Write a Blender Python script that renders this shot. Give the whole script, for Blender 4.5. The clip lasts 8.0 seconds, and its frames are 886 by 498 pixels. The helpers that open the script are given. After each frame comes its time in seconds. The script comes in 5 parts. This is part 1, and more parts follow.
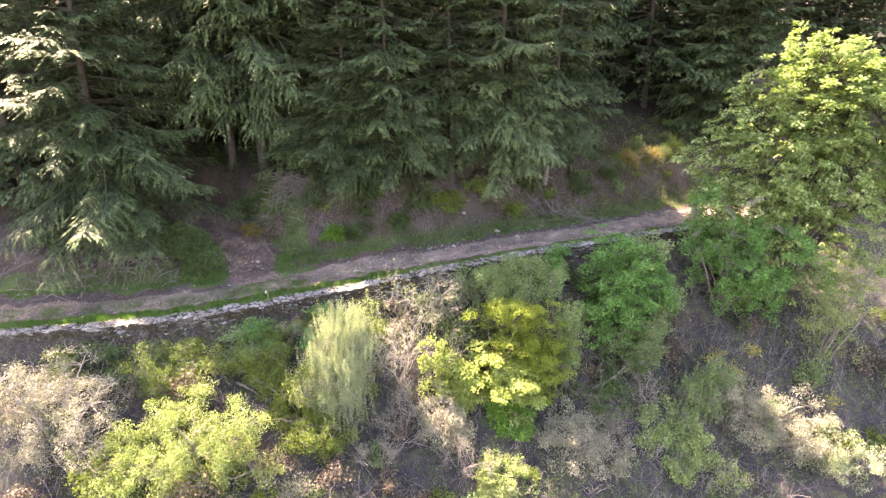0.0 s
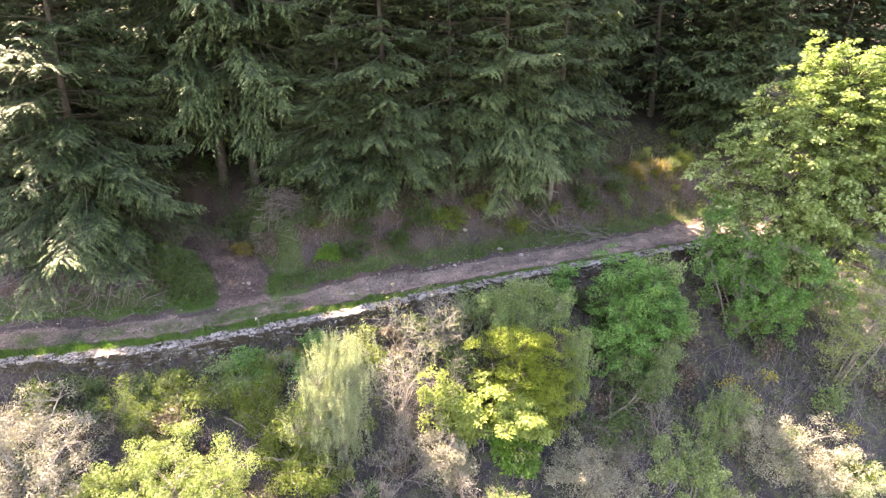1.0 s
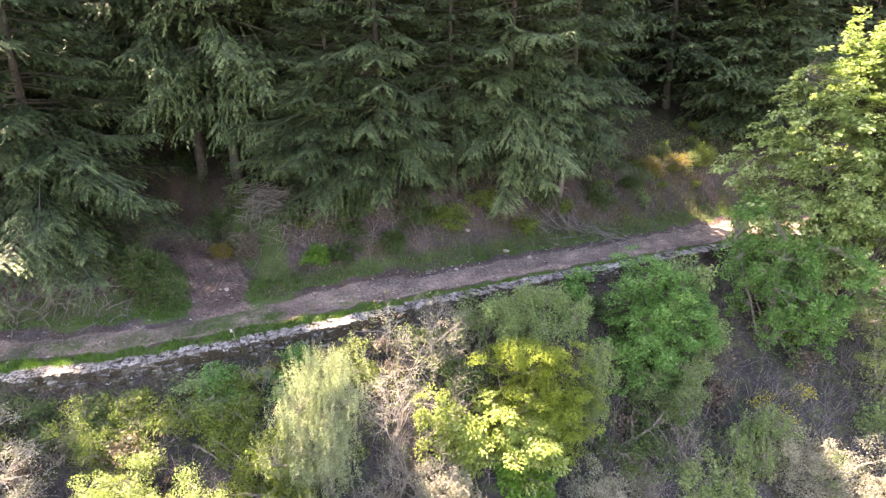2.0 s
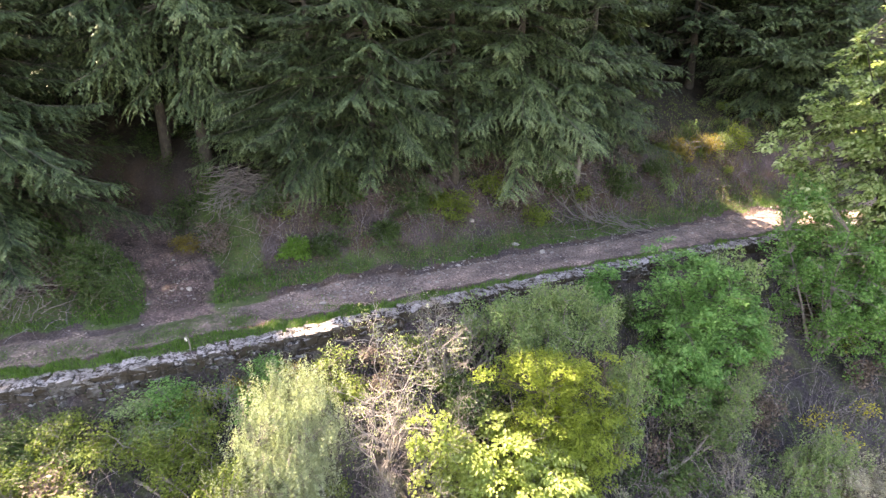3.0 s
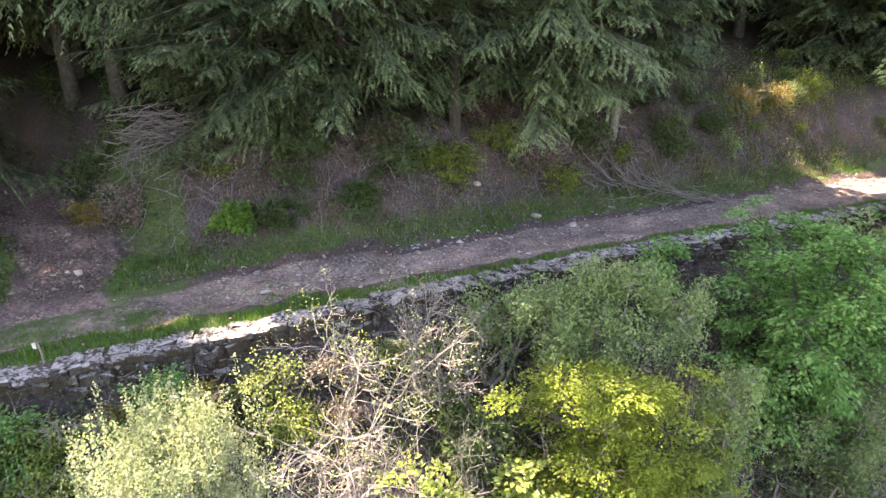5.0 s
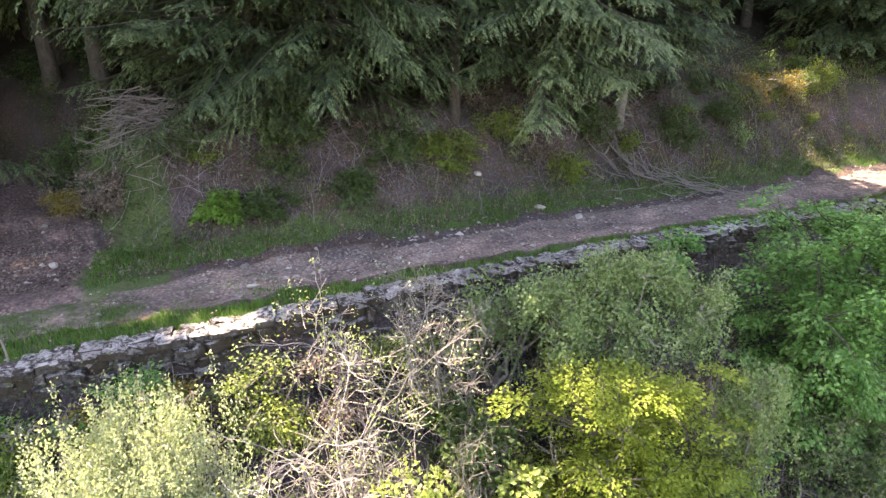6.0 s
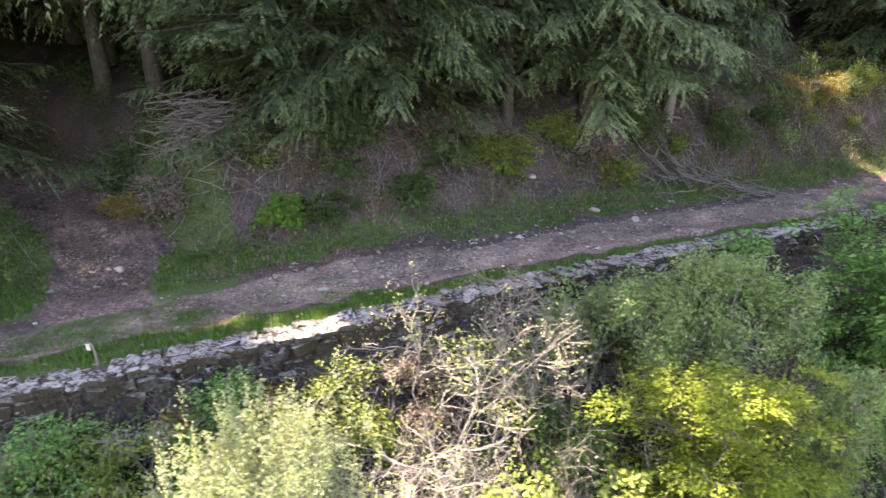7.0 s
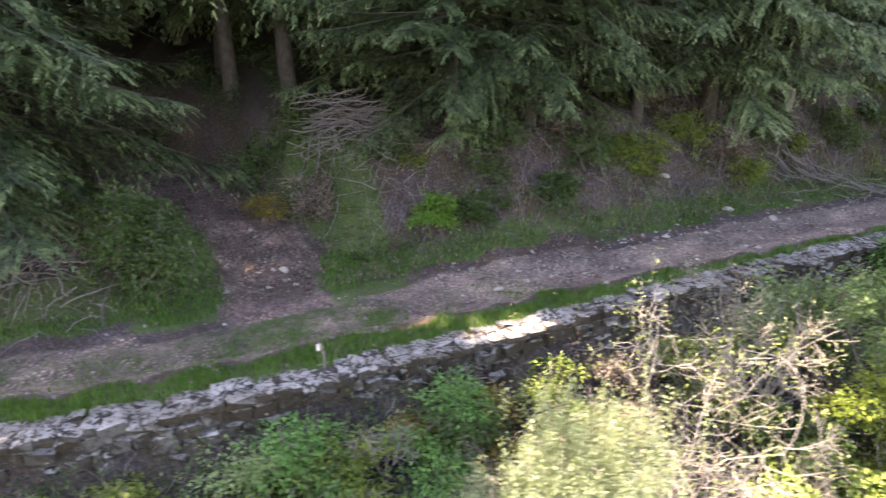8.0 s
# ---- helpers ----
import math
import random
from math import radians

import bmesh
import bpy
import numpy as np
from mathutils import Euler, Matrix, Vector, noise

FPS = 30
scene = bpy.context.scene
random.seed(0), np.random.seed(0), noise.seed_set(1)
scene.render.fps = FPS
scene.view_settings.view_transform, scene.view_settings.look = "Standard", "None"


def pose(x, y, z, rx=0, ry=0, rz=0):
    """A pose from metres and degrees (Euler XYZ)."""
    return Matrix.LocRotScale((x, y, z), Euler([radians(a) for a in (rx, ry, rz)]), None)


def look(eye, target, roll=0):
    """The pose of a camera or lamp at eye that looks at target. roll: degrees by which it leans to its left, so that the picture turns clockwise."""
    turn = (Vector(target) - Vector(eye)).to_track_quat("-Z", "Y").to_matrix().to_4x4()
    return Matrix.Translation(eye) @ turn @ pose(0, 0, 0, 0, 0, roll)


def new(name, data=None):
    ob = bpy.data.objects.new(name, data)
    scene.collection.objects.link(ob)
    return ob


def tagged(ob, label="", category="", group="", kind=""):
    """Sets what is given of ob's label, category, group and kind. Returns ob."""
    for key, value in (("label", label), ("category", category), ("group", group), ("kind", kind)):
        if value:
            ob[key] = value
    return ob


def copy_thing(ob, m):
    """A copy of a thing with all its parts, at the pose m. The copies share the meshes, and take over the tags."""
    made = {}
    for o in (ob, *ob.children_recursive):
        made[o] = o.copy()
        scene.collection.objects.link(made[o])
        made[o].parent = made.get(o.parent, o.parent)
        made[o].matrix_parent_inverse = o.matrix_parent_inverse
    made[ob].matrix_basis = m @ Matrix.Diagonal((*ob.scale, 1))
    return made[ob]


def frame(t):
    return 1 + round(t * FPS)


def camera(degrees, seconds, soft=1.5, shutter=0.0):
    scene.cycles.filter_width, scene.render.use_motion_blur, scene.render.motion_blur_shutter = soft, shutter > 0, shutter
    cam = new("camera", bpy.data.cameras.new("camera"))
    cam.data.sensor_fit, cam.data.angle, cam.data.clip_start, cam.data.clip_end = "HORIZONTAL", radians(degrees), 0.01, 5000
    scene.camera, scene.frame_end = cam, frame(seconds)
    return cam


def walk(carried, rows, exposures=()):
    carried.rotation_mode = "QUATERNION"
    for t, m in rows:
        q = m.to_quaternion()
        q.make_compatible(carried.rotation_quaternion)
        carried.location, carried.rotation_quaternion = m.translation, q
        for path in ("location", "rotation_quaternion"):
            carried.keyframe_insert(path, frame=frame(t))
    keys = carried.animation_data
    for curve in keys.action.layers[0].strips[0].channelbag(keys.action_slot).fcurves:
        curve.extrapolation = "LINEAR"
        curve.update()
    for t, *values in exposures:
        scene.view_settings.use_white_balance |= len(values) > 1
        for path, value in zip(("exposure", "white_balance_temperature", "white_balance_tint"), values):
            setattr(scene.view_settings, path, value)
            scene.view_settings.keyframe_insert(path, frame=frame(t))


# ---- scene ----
cam = camera(74.1, 8.0, soft=1.45, shutter=0.35)
METRES, EYE, TILT, LEAN, TURN = 22.0, 11.25, -21.0, 0.0, 0.0
ROWS = [
    (0.0, 0.0, 0.0, 0.0, 0.0, 0.0, 0.0),
    (0.5, -0.0017, 0.0273, 0.0195, -0.03, 0.05, 0.02),
    (1.0, -0.0033, 0.0666, 0.0441, -0.09, 0.1, 0.03),
    (1.5, -0.0033, 0.1254, 0.05, -0.07, 0.2, 0.06),
    (3.0, -0.0022, 0.3757, 0.0395, -0.03, -0.08, 0.02),
    (3.5, -0.0021, 0.4622, 0.0345, -0.08, -0.15, 0.0),
    (4.0, 0.0004, 0.5437, 0.0249, -0.1, -0.12, 0.04),
    (4.5, 0.0028, 0.6187, 0.0107, -0.05, -0.01, 0.08),
    (6.0, 0.001, 0.713, -0.0112, -0.33, -0.03, 0.04),
    (6.5, -0.0231, 0.7151, -0.01, -0.42, 0.09, 0.05),
    (7.0, -0.076, 0.7164, -0.012, -0.38, 0.35, 0.17),
    (7.5, -0.1572, 0.7172, -0.0122, -0.33, 0.44, 0.28),
    (8.0, -0.2649, 0.7216, -0.0136, -0.58, 0.52, 0.35),
]
walk(cam, [(t, pose(0, 0, EYE, TILT, LEAN, TURN) @ pose(METRES * x, METRES * y, METRES * z, 90 + pitch, roll, yaw)) for t, x, y, z, yaw, pitch, roll in ROWS],
     exposures=[(0.0, 3.26, 9700, 18.5), (3.0, 3.15, 9300, 17.5), (8.0, 2.96, 8950, 18)])


# ---- light: a high sun behind the forest, to its left, and a clear sky ----
SUN_EL, SUN_AZ = 53.0, -60.0
world = bpy.data.worlds.new("sky")
world.use_nodes = True
scene.world = world
sky = world.node_tree.nodes.new("ShaderNodeTexSky")
sky.sky_type, sky.sun_disc = "NISHITA", False
sky.sun_elevation, sky.sun_rotation = radians(SUN_EL), radians(SUN_AZ)
world.node_tree.links.new(sky.outputs[0], world.node_tree.nodes["Background"].inputs[0])
world.node_tree.nodes["Background"].inputs[1].default_value = 0.132
sun = new("sun", bpy.data.lights.new("sun", "SUN"))
sun.data.energy, sun.data.angle, sun.data.color = 5.0, radians(0.6), (1.0, 0.95, 0.86)
sun_way = Vector((math.sin(radians(SUN_AZ)) * math.cos(radians(SUN_EL)), math.cos(radians(SUN_AZ)) * math.cos(radians(SUN_EL)), math.sin(radians(SUN_EL))))
sun.matrix_world = look(sun_way * 200, (0, 0, 0))

rng = np.random.default_rng(7)


# ---- materials ----
def nodes_of(name):
    m = bpy.data.materials.new(name)
    m.use_nodes = True
    t = m.node_tree
    return m, t, t.nodes["Principled BSDF"]


def node(t, kind, **values):
    n = t.nodes.new(kind)
    for k, v in values.items():
        n.inputs[k].default_value = v
    return n


def ramp(t, fac, stops):
    n = t.nodes.new("ShaderNodeValToRGB")
    e = n.color_ramp.elements
    while len(e) < len(stops):
        e.new(0.5)
    for el, (p, c) in zip(e, stops):
        el.position, el.color = p, (*c, 1) if len(c) == 3 else c
    t.links.new(fac, n.inputs[0])
    return n.outputs[0]


def noise_at(t, scale, detail=5.0, rough=0.6, coord="Object"):
    tc = t.nodes.new("ShaderNodeTexCoord")
    n = node(t, "ShaderNodeTexNoise", Scale=scale, Detail=detail, Roughness=rough)
    t.links.new(tc.outputs[coord], n.inputs["Vector"])
    return n.outputs["Fac"]


def mix(t, fac, a, b, blend="MIX"):
    n = t.nodes.new("ShaderNodeMix")
    n.data_type, n.blend_type = "RGBA", blend
    for sock, v in ((n.inputs[0], fac), (n.inputs[6], a), (n.inputs[7], b)):
        if isinstance(v, (float, int)):
            sock.default_value = v
        elif isinstance(v, tuple):
            sock.default_value = (*v, 1)
        else:
            t.links.new(v, sock)
    return n.outputs[2]


def maths(t, op, a, b=0.0, clamp=False):
    n = t.nodes.new("ShaderNodeMath")
    n.operation, n.use_clamp = op, clamp
    for sock, v in zip(n.inputs, (a, b)):
        if isinstance(v, (float, int)):
            sock.default_value = v
        else:
            t.links.new(v, sock)
    return n.outputs[0]


def bump(t, bsdf, height, strength, distance):
    b = node(t, "ShaderNodeBump", Strength=strength, Distance=distance)
    t.links.new(height, b.inputs["Height"])
    t.links.new(b.outputs[0], bsdf.inputs["Normal"])


def attr(t, name):
    n = t.nodes.new("ShaderNodeAttribute")
    n.attribute_name = name
    return n.outputs["Fac"]


def leaf_mat(name, stops, trans=0.4, rough=0.5, patch=0.5, vary=0.0, tips=0.0):
    """Leaves that vary one by one and in larger patches, and let light through."""
    m, t, p = nodes_of(name)
    g = t.nodes.new("ShaderNodeNewGeometry")
    f = maths(t, "ADD", maths(t, "MULTIPLY", g.outputs["Random Per Island"], 1 - patch * 0.5),
              maths(t, "MULTIPLY", maths(t, "SUBTRACT", noise_at(t, 2.0, 3), 0.35), patch * 1.3), True)
    if vary:
        one = t.nodes.new("ShaderNodeObjectInfo")
        f = maths(t, "ADD", f, maths(t, "MULTIPLY", maths(t, "SUBTRACT", one.outputs["Random"], 0.5), vary), True)
    # paler outer ends: young growth, with the sprays' highlights painted in as colour
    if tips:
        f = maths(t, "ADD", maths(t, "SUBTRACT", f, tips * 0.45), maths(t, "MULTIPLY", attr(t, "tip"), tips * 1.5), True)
    col = ramp(t, f, [(i / (len(stops) - 1), c) for i, c in enumerate(stops)])
    t.links.new(col, p.inputs["Base Color"])
    p.inputs["Roughness"].default_value = rough
    p.inputs["Specular IOR Level"].default_value = 0.35
    tr = t.nodes.new("ShaderNodeBsdfTranslucent")
    t.links.new(mix(t, 1.0, col, (0.95, 1.0, 0.6), "MULTIPLY"), tr.inputs["Color"])
    s = t.nodes.new("ShaderNodeMixShader")
    s.inputs[0].default_value = trans
    t.links.new(p.outputs[0], s.inputs[1])
    t.links.new(tr.outputs[0], s.inputs[2])
    t.links.new(s.outputs[0], t.nodes["Material Output"].inputs["Surface"])
    return m


def bark_mat(name, dark, light, scale=9.0):
    m, t, p = nodes_of(name)
    f = noise_at(t, scale, 6, 0.7)
    t.links.new(ramp(t, f, [(0.3, dark), (0.65, light)]), p.inputs["Base Color"])
    p.inputs["Roughness"].default_value = 0.9
    bump(t, p, f, 0.6, 0.02)
    return m


def island_mat(name, stops, rough=0.9, scale=6.0, relief=0.0):
    """Many small alike pieces in one mesh, each a little different."""
    m, t, p = nodes_of(name)
    g = t.nodes.new("ShaderNodeNewGeometry")
    f = maths(t, "ADD", maths(t, "MULTIPLY", g.outputs["Random Per Island"], 0.65), maths(t, "MULTIPLY", noise_at(t, scale, 4), 0.35), True)
    t.links.new(ramp(t, f, [(i / (len(stops) - 1), c) for i, c in enumerate(stops)]), p.inputs["Base Color"])
    p.inputs["Roughness"].default_value = rough
    if relief:
        bump(t, p, noise_at(t, scale * 4, 5), 0.5, relief)
    return m


def ground_mat():
    """Forest soil: needle litter on the bank, darkened with painted shade deep in the forest, dry litter below the
    wall, stony dirt on the track, short grass.
    """
    m, t, p = nodes_of("forest_ground")
    fine, mid, wide = noise_at(t, 14.0, 7, 0.7), noise_at(t, 2.2, 5), noise_at(t, 0.35, 3)
    litter = ramp(t, fine, [(0.28, (0.018, 0.013, 0.015)), (0.5, (0.078, 0.056, 0.063)), (0.75, (0.215, 0.165, 0.178))])
    bank = mix(t, ramp(t, noise_at(t, 0.9, 4), [(0.45, (0, 0, 0)), (0.66, (0.75, 0.75, 0.75))]), litter, ramp(t, fine, [(0.3, (0.030, 0.017, 0.011)), (0.7, (0.13, 0.075, 0.048))]))
    dry = ramp(t, fine, [(0.3, (0.010, 0.008, 0.010)), (0.5, (0.037, 0.031, 0.043)), (0.78, (0.145, 0.126, 0.158))])
    dry = mix(t, ramp(t, mid, [(0.44, (0, 0, 0)), (0.64, (0.7, 0.7, 0.7))]), dry, ramp(t, fine, [(0.3, (0.02, 0.03, 0.012)), (0.7, (0.10, 0.12, 0.05))]))
    dirt = ramp(t, fine, [(0.28, (0.075, 0.057, 0.055)), (0.5, (0.225, 0.172, 0.164)), (0.7, (0.50, 0.40, 0.38))])
    v = node(t, "ShaderNodeTexVoronoi", Scale=11.0)
    tc = t.nodes.new("ShaderNodeTexCoord")
    t.links.new(tc.outputs["Object"], v.inputs["Vector"])
    stony = ramp(t, v.outputs["Distance"], [(0.10, (0.64, 0.515, 0.485)), (0.32, (0.26, 0.197, 0.187)), (0.6, (0.065, 0.05, 0.05))])
    dirt = mix(t, ramp(t, mid, [(0.45, (0, 0, 0)), (0.6, (0.8, 0.8, 0.8))]), dirt, stony)
    reddish = mix(t, 1.0, dirt, (0.72, 0.64, 0.66), "MULTIPLY")
    dirt = mix(t, attr(t, "side"), dirt, reddish)
    # dusty pale scuffs and darker damp hollows along the ruts
    dirt = mix(t, 1.0, dirt, ramp(t, noise_at(t, 0.75, 6, 0.7), [(0.36, (0.66, 0.62, 0.62)), (0.5, (1.0, 0.98, 0.97)), (0.62, (1.45, 1.38, 1.32))]), "MULTIPLY")
    green = ramp(t, fine, [(0.25, (0.022, 0.040, 0.012)), (0.55, (0.065, 0.108, 0.030)), (0.8, (0.16, 0.18, 0.075))])
    # spruce litter with the forest's shade put into its colour
    shaded_needles = ramp(t, fine, [(0.3, (0.012, 0.010, 0.007)), (0.7, (0.050, 0.037, 0.025))])
    bank = mix(t, attr(t, "deep"), bank, shaded_needles)
    col = mix(t, attr(t, "upper"), dry, bank)
    edge = maths(t, "ADD", attr(t, "track"), maths(t, "MULTIPLY", maths(t, "SUBTRACT", mid, 0.5), 0.9))
    col = mix(t, ramp(t, edge, [(0.35, (0, 0, 0)), (0.6, (1, 1, 1))]), col, dirt)
    edge = maths(t, "ADD", attr(t, "grass"), maths(t, "MULTIPLY", maths(t, "SUBTRACT", noise_at(t, 3.5, 6, 0.7), 0.5), 1.1))
    col = mix(t, ramp(t, edge, [(0.35, (0, 0, 0)), (0.65, (0.92, 0.92, 0.92))]), col, green)
    col = mix(t, 1.0, col, ramp(t, wide, [(0.3, (0.68, 0.68, 0.72)), (0.7, (1.2, 1.15, 1.1))]), "MULTIPLY")
    col = mix(t, 1.0, col, ramp(t, noise_at(t, 1.1, 4), [(0.35, (0.75, 0.74, 0.75)), (0.65, (1.18, 1.16, 1.14))]), "MULTIPLY")
    t.links.new(col, p.inputs["Base Color"])
    p.inputs["Roughness"].default_value = 0.95
    bump(t, p, maths(t, "ADD", fine, maths(t, "MULTIPLY", mid, 0.6)), 0.9, 0.06)
    return m


def stone_mat():
    """Old wall stone: near-black, pale lichen blotches mostly on upward faces, dark brown moss more on the sides."""
    m, t, p = nodes_of("wall_stone")
    o = t.nodes.new("ShaderNodeObjectInfo")
    place = t.nodes.new("ShaderNodeNewGeometry").outputs["Position"]

    def n(scale, detail=6, rough=0.65):
        q = node(t, "ShaderNodeTexNoise", Scale=scale, Detail=detail, Roughness=rough)
        t.links.new(place, q.inputs["Vector"])
        return q.outputs["Fac"]
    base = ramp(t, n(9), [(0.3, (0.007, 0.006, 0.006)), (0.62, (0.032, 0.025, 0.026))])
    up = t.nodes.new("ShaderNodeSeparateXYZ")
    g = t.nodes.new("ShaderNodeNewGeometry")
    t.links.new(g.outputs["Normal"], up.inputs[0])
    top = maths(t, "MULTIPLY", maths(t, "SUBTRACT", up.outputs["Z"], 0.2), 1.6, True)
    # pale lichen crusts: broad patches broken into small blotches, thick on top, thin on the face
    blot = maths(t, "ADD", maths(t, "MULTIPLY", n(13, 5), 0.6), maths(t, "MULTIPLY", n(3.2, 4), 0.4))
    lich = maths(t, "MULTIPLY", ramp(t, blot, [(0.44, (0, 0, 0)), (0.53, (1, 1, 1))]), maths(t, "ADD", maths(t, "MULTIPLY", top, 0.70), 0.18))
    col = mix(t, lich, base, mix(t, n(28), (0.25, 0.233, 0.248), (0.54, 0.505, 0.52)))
    moss = ramp(t, maths(t, "ADD", maths(t, "ADD", n(1.5), maths(t, "MULTIPLY", n(7), 0.18)), maths(t, "MULTIPLY", o.outputs["Random"], 0.06)), [(0.52, (0, 0, 0)), (0.64, (0.95, 0.95, 0.95))])
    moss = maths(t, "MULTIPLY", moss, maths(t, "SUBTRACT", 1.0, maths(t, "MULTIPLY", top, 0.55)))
    col = mix(t, moss, col, ramp(t, n(16), [(0.3, (0.014, 0.010, 0.008)), (0.7, (0.055, 0.040, 0.028))]))
    t.links.new(col, p.inputs["Base Color"])
    p.inputs["Roughness"].default_value = 0.92
    bump(t, p, n(24, 6, 0.7), 0.7, 0.02)
    return m


M_GROUND, M_STONE = ground_mat(), stone_mat()
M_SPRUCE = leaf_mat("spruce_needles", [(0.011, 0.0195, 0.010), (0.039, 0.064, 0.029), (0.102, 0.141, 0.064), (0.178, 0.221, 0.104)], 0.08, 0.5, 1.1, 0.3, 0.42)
M_BARK = bark_mat("spruce_bark", (0.024, 0.019, 0.017), (0.085, 0.070, 0.062))
M_BRANCH = bark_mat("spruce_branch_bark", (0.03, 0.026, 0.022), (0.10, 0.088, 0.075))
M_GREYBARK = bark_mat("grey_bark", (0.075, 0.062, 0.058), (0.26, 0.225, 0.212))
M_PALEBARK = bark_mat("pale_bark", (0.13, 0.112, 0.112), (0.33, 0.295, 0.292))
M_DEAD = island_mat("dead_wood", [(0.07, 0.056, 0.056), (0.17, 0.140, 0.138), (0.36, 0.315, 0.305)])
M_TANGLE = island_mat("dry_stems", [(0.036, 0.027, 0.031), (0.095, 0.077, 0.090), (0.205, 0.174, 0.195), (0.40, 0.355, 0.375)])
M_GRASS = leaf_mat("grass_blades", [(0.042, 0.105, 0.017), (0.080, 0.185, 0.032), (0.16, 0.26, 0.065)], 0.42, 0.5)
M_DRYGRASS = leaf_mat("dry_grass_blades", [(0.10, 0.085, 0.05), (0.22, 0.19, 0.11), (0.36, 0.31, 0.20)], 0.3, 0.7)
M_ROCK = island_mat("track_stone", [(0.10, 0.082, 0.078), (0.22, 0.185, 0.176), (0.46, 0.40, 0.38)], 0.85, 8.0, 0.01)
LEAF = {
    "beech": leaf_mat("beech_leaves", [(0.055, 0.142, 0.040), (0.125, 0.290, 0.086), (0.29, 0.47, 0.18)], 0.46),
    "ash": leaf_mat("ash_leaves", [(0.115, 0.190, 0.058), (0.275, 0.370, 0.150), (0.56, 0.60, 0.38)], 0.5),
    "greygreen": leaf_mat("willow_leaves", [(0.10, 0.165, 0.068), (0.185, 0.27, 0.115), (0.34, 0.42, 0.21)], 0.4),
    "yellow": leaf_mat("young_maple_leaves", [(0.18, 0.23, 0.055), (0.31, 0.38, 0.11), (0.50, 0.56, 0.25)], 0.45),
    "olive": leaf_mat("olive_leaves", [(0.085, 0.125, 0.026), (0.15, 0.205, 0.042), (0.27, 0.32, 0.09)], 0.4),
    "maple": leaf_mat("maple_leaves", [(0.125, 0.175, 0.028), (0.225, 0.29, 0.046), (0.37, 0.43, 0.10)], 0.45),
    "birch": leaf_mat("birch_leaves", [(0.22, 0.265, 0.165), (0.35, 0.395, 0.27), (0.52, 0.555, 0.42)], 0.45),
    "lime": leaf_mat("lime_leaves", [(0.15, 0.205, 0.070), (0.27, 0.335, 0.125), (0.45, 0.49, 0.26)], 0.42),
    "cream": leaf_mat("opening_buds", [(0.20, 0.19, 0.145), (0.33, 0.31, 0.25), (0.50, 0.47, 0.41)], 0.3),
    "fern": leaf_mat("bramble_leaves", [(0.030, 0.060, 0.018), (0.058, 0.105, 0.032), (0.11, 0.16, 0.055)], 0.3),
    "bright": leaf_mat("fresh_green_leaves", [(0.065, 0.15, 0.022), (0.12, 0.245, 0.042), (0.22, 0.36, 0.09)], 0.4),
    "litter": leaf_mat("dead_leaves", [(0.05, 0.034, 0.030), (0.13, 0.092, 0.08), (0.29, 0.225, 0.195)], 0.1, 0.8),
    "amber": leaf_mat("withered_fern", [(0.12, 0.085, 0.02), (0.24, 0.18, 0.045), (0.40, 0.33, 0.10)], 0.4),
    "flower": leaf_mat("yellow_flowers", [(0.34, 0.30, 0.03), (0.52, 0.46, 0.05), (0.66, 0.60, 0.14)], 0.3),
}


# ---- mesh builders ----
def mesh_of(name, verts, faces, mats, smooth=False):
    """verts (n,3); faces a list of (m,k) index arrays."""
    me = bpy.data.meshes.new(name)
    faces = [f for f in faces if len(f)]
    loops = np.concatenate([f.reshape(-1) for f in faces]).astype(np.int32)
    totals = np.concatenate([np.full(len(f), f.shape[1]) for f in faces]).astype(np.int32)
    me.vertices.add(len(verts))
    me.vertices.foreach_set("co", np.asarray(verts, np.float32).reshape(-1))
    me.loops.add(len(loops))
    me.loops.foreach_set("vertex_index", loops)
    me.polygons.add(len(totals))
    me.polygons.foreach_set("loop_start", np.concatenate([[0], np.cumsum(totals)[:-1]]).astype(np.int32))
    me.polygons.foreach_set("loop_total", totals)
    me.polygons.foreach_set("use_smooth", np.full(len(totals), smooth))
    for mm in mats if isinstance(mats, (list, tuple)) else [mats]:
        me.materials.append(mm)
    me.update(calc_edges=True)
    me.validate()
    return me


def unit(a):
    return a / np.maximum(np.linalg.norm(a, axis=-1, keepdims=True), 1e-9)


def leaves(c, d, n, length, width, fold=0.12):
    """Diamond leaves: centres, directions, normals (k,3); lengths and widths (k)."""
    d, L, W = unit(d), np.reshape(length, (-1, 1)), np.reshape(width, (-1, 1))
    s = unit(np.cross(d, n))
    up = np.cross(s, d)
    v = np.stack([c - d * L / 2, c + s * W / 2 + up * W * fold - d * L * 0.05, c + d * L / 2 - up * L * 0.08, c - s * W / 2 + up * W * fold - d * L * 0.05], 1)
    return v.reshape(-1, 3), np.arange(len(c) * 4).reshape(-1, 4)


def shoots(c, d, n, length, width):
    """Pointed needle shoots, one triangle each."""
    d, L, W = unit(d), np.reshape(length, (-1, 1)), np.reshape(width, (-1, 1))
    s = unit(np.cross(d, n))
    v = np.stack([c - d * L * 0.45 - s * W * 0.55, c - d * L * 0.45 + s * W * 0.55, c + d * L * 0.55], 1)
    return v.reshape(-1, 3), np.arange(len(c) * 3).reshape(-1, 3)


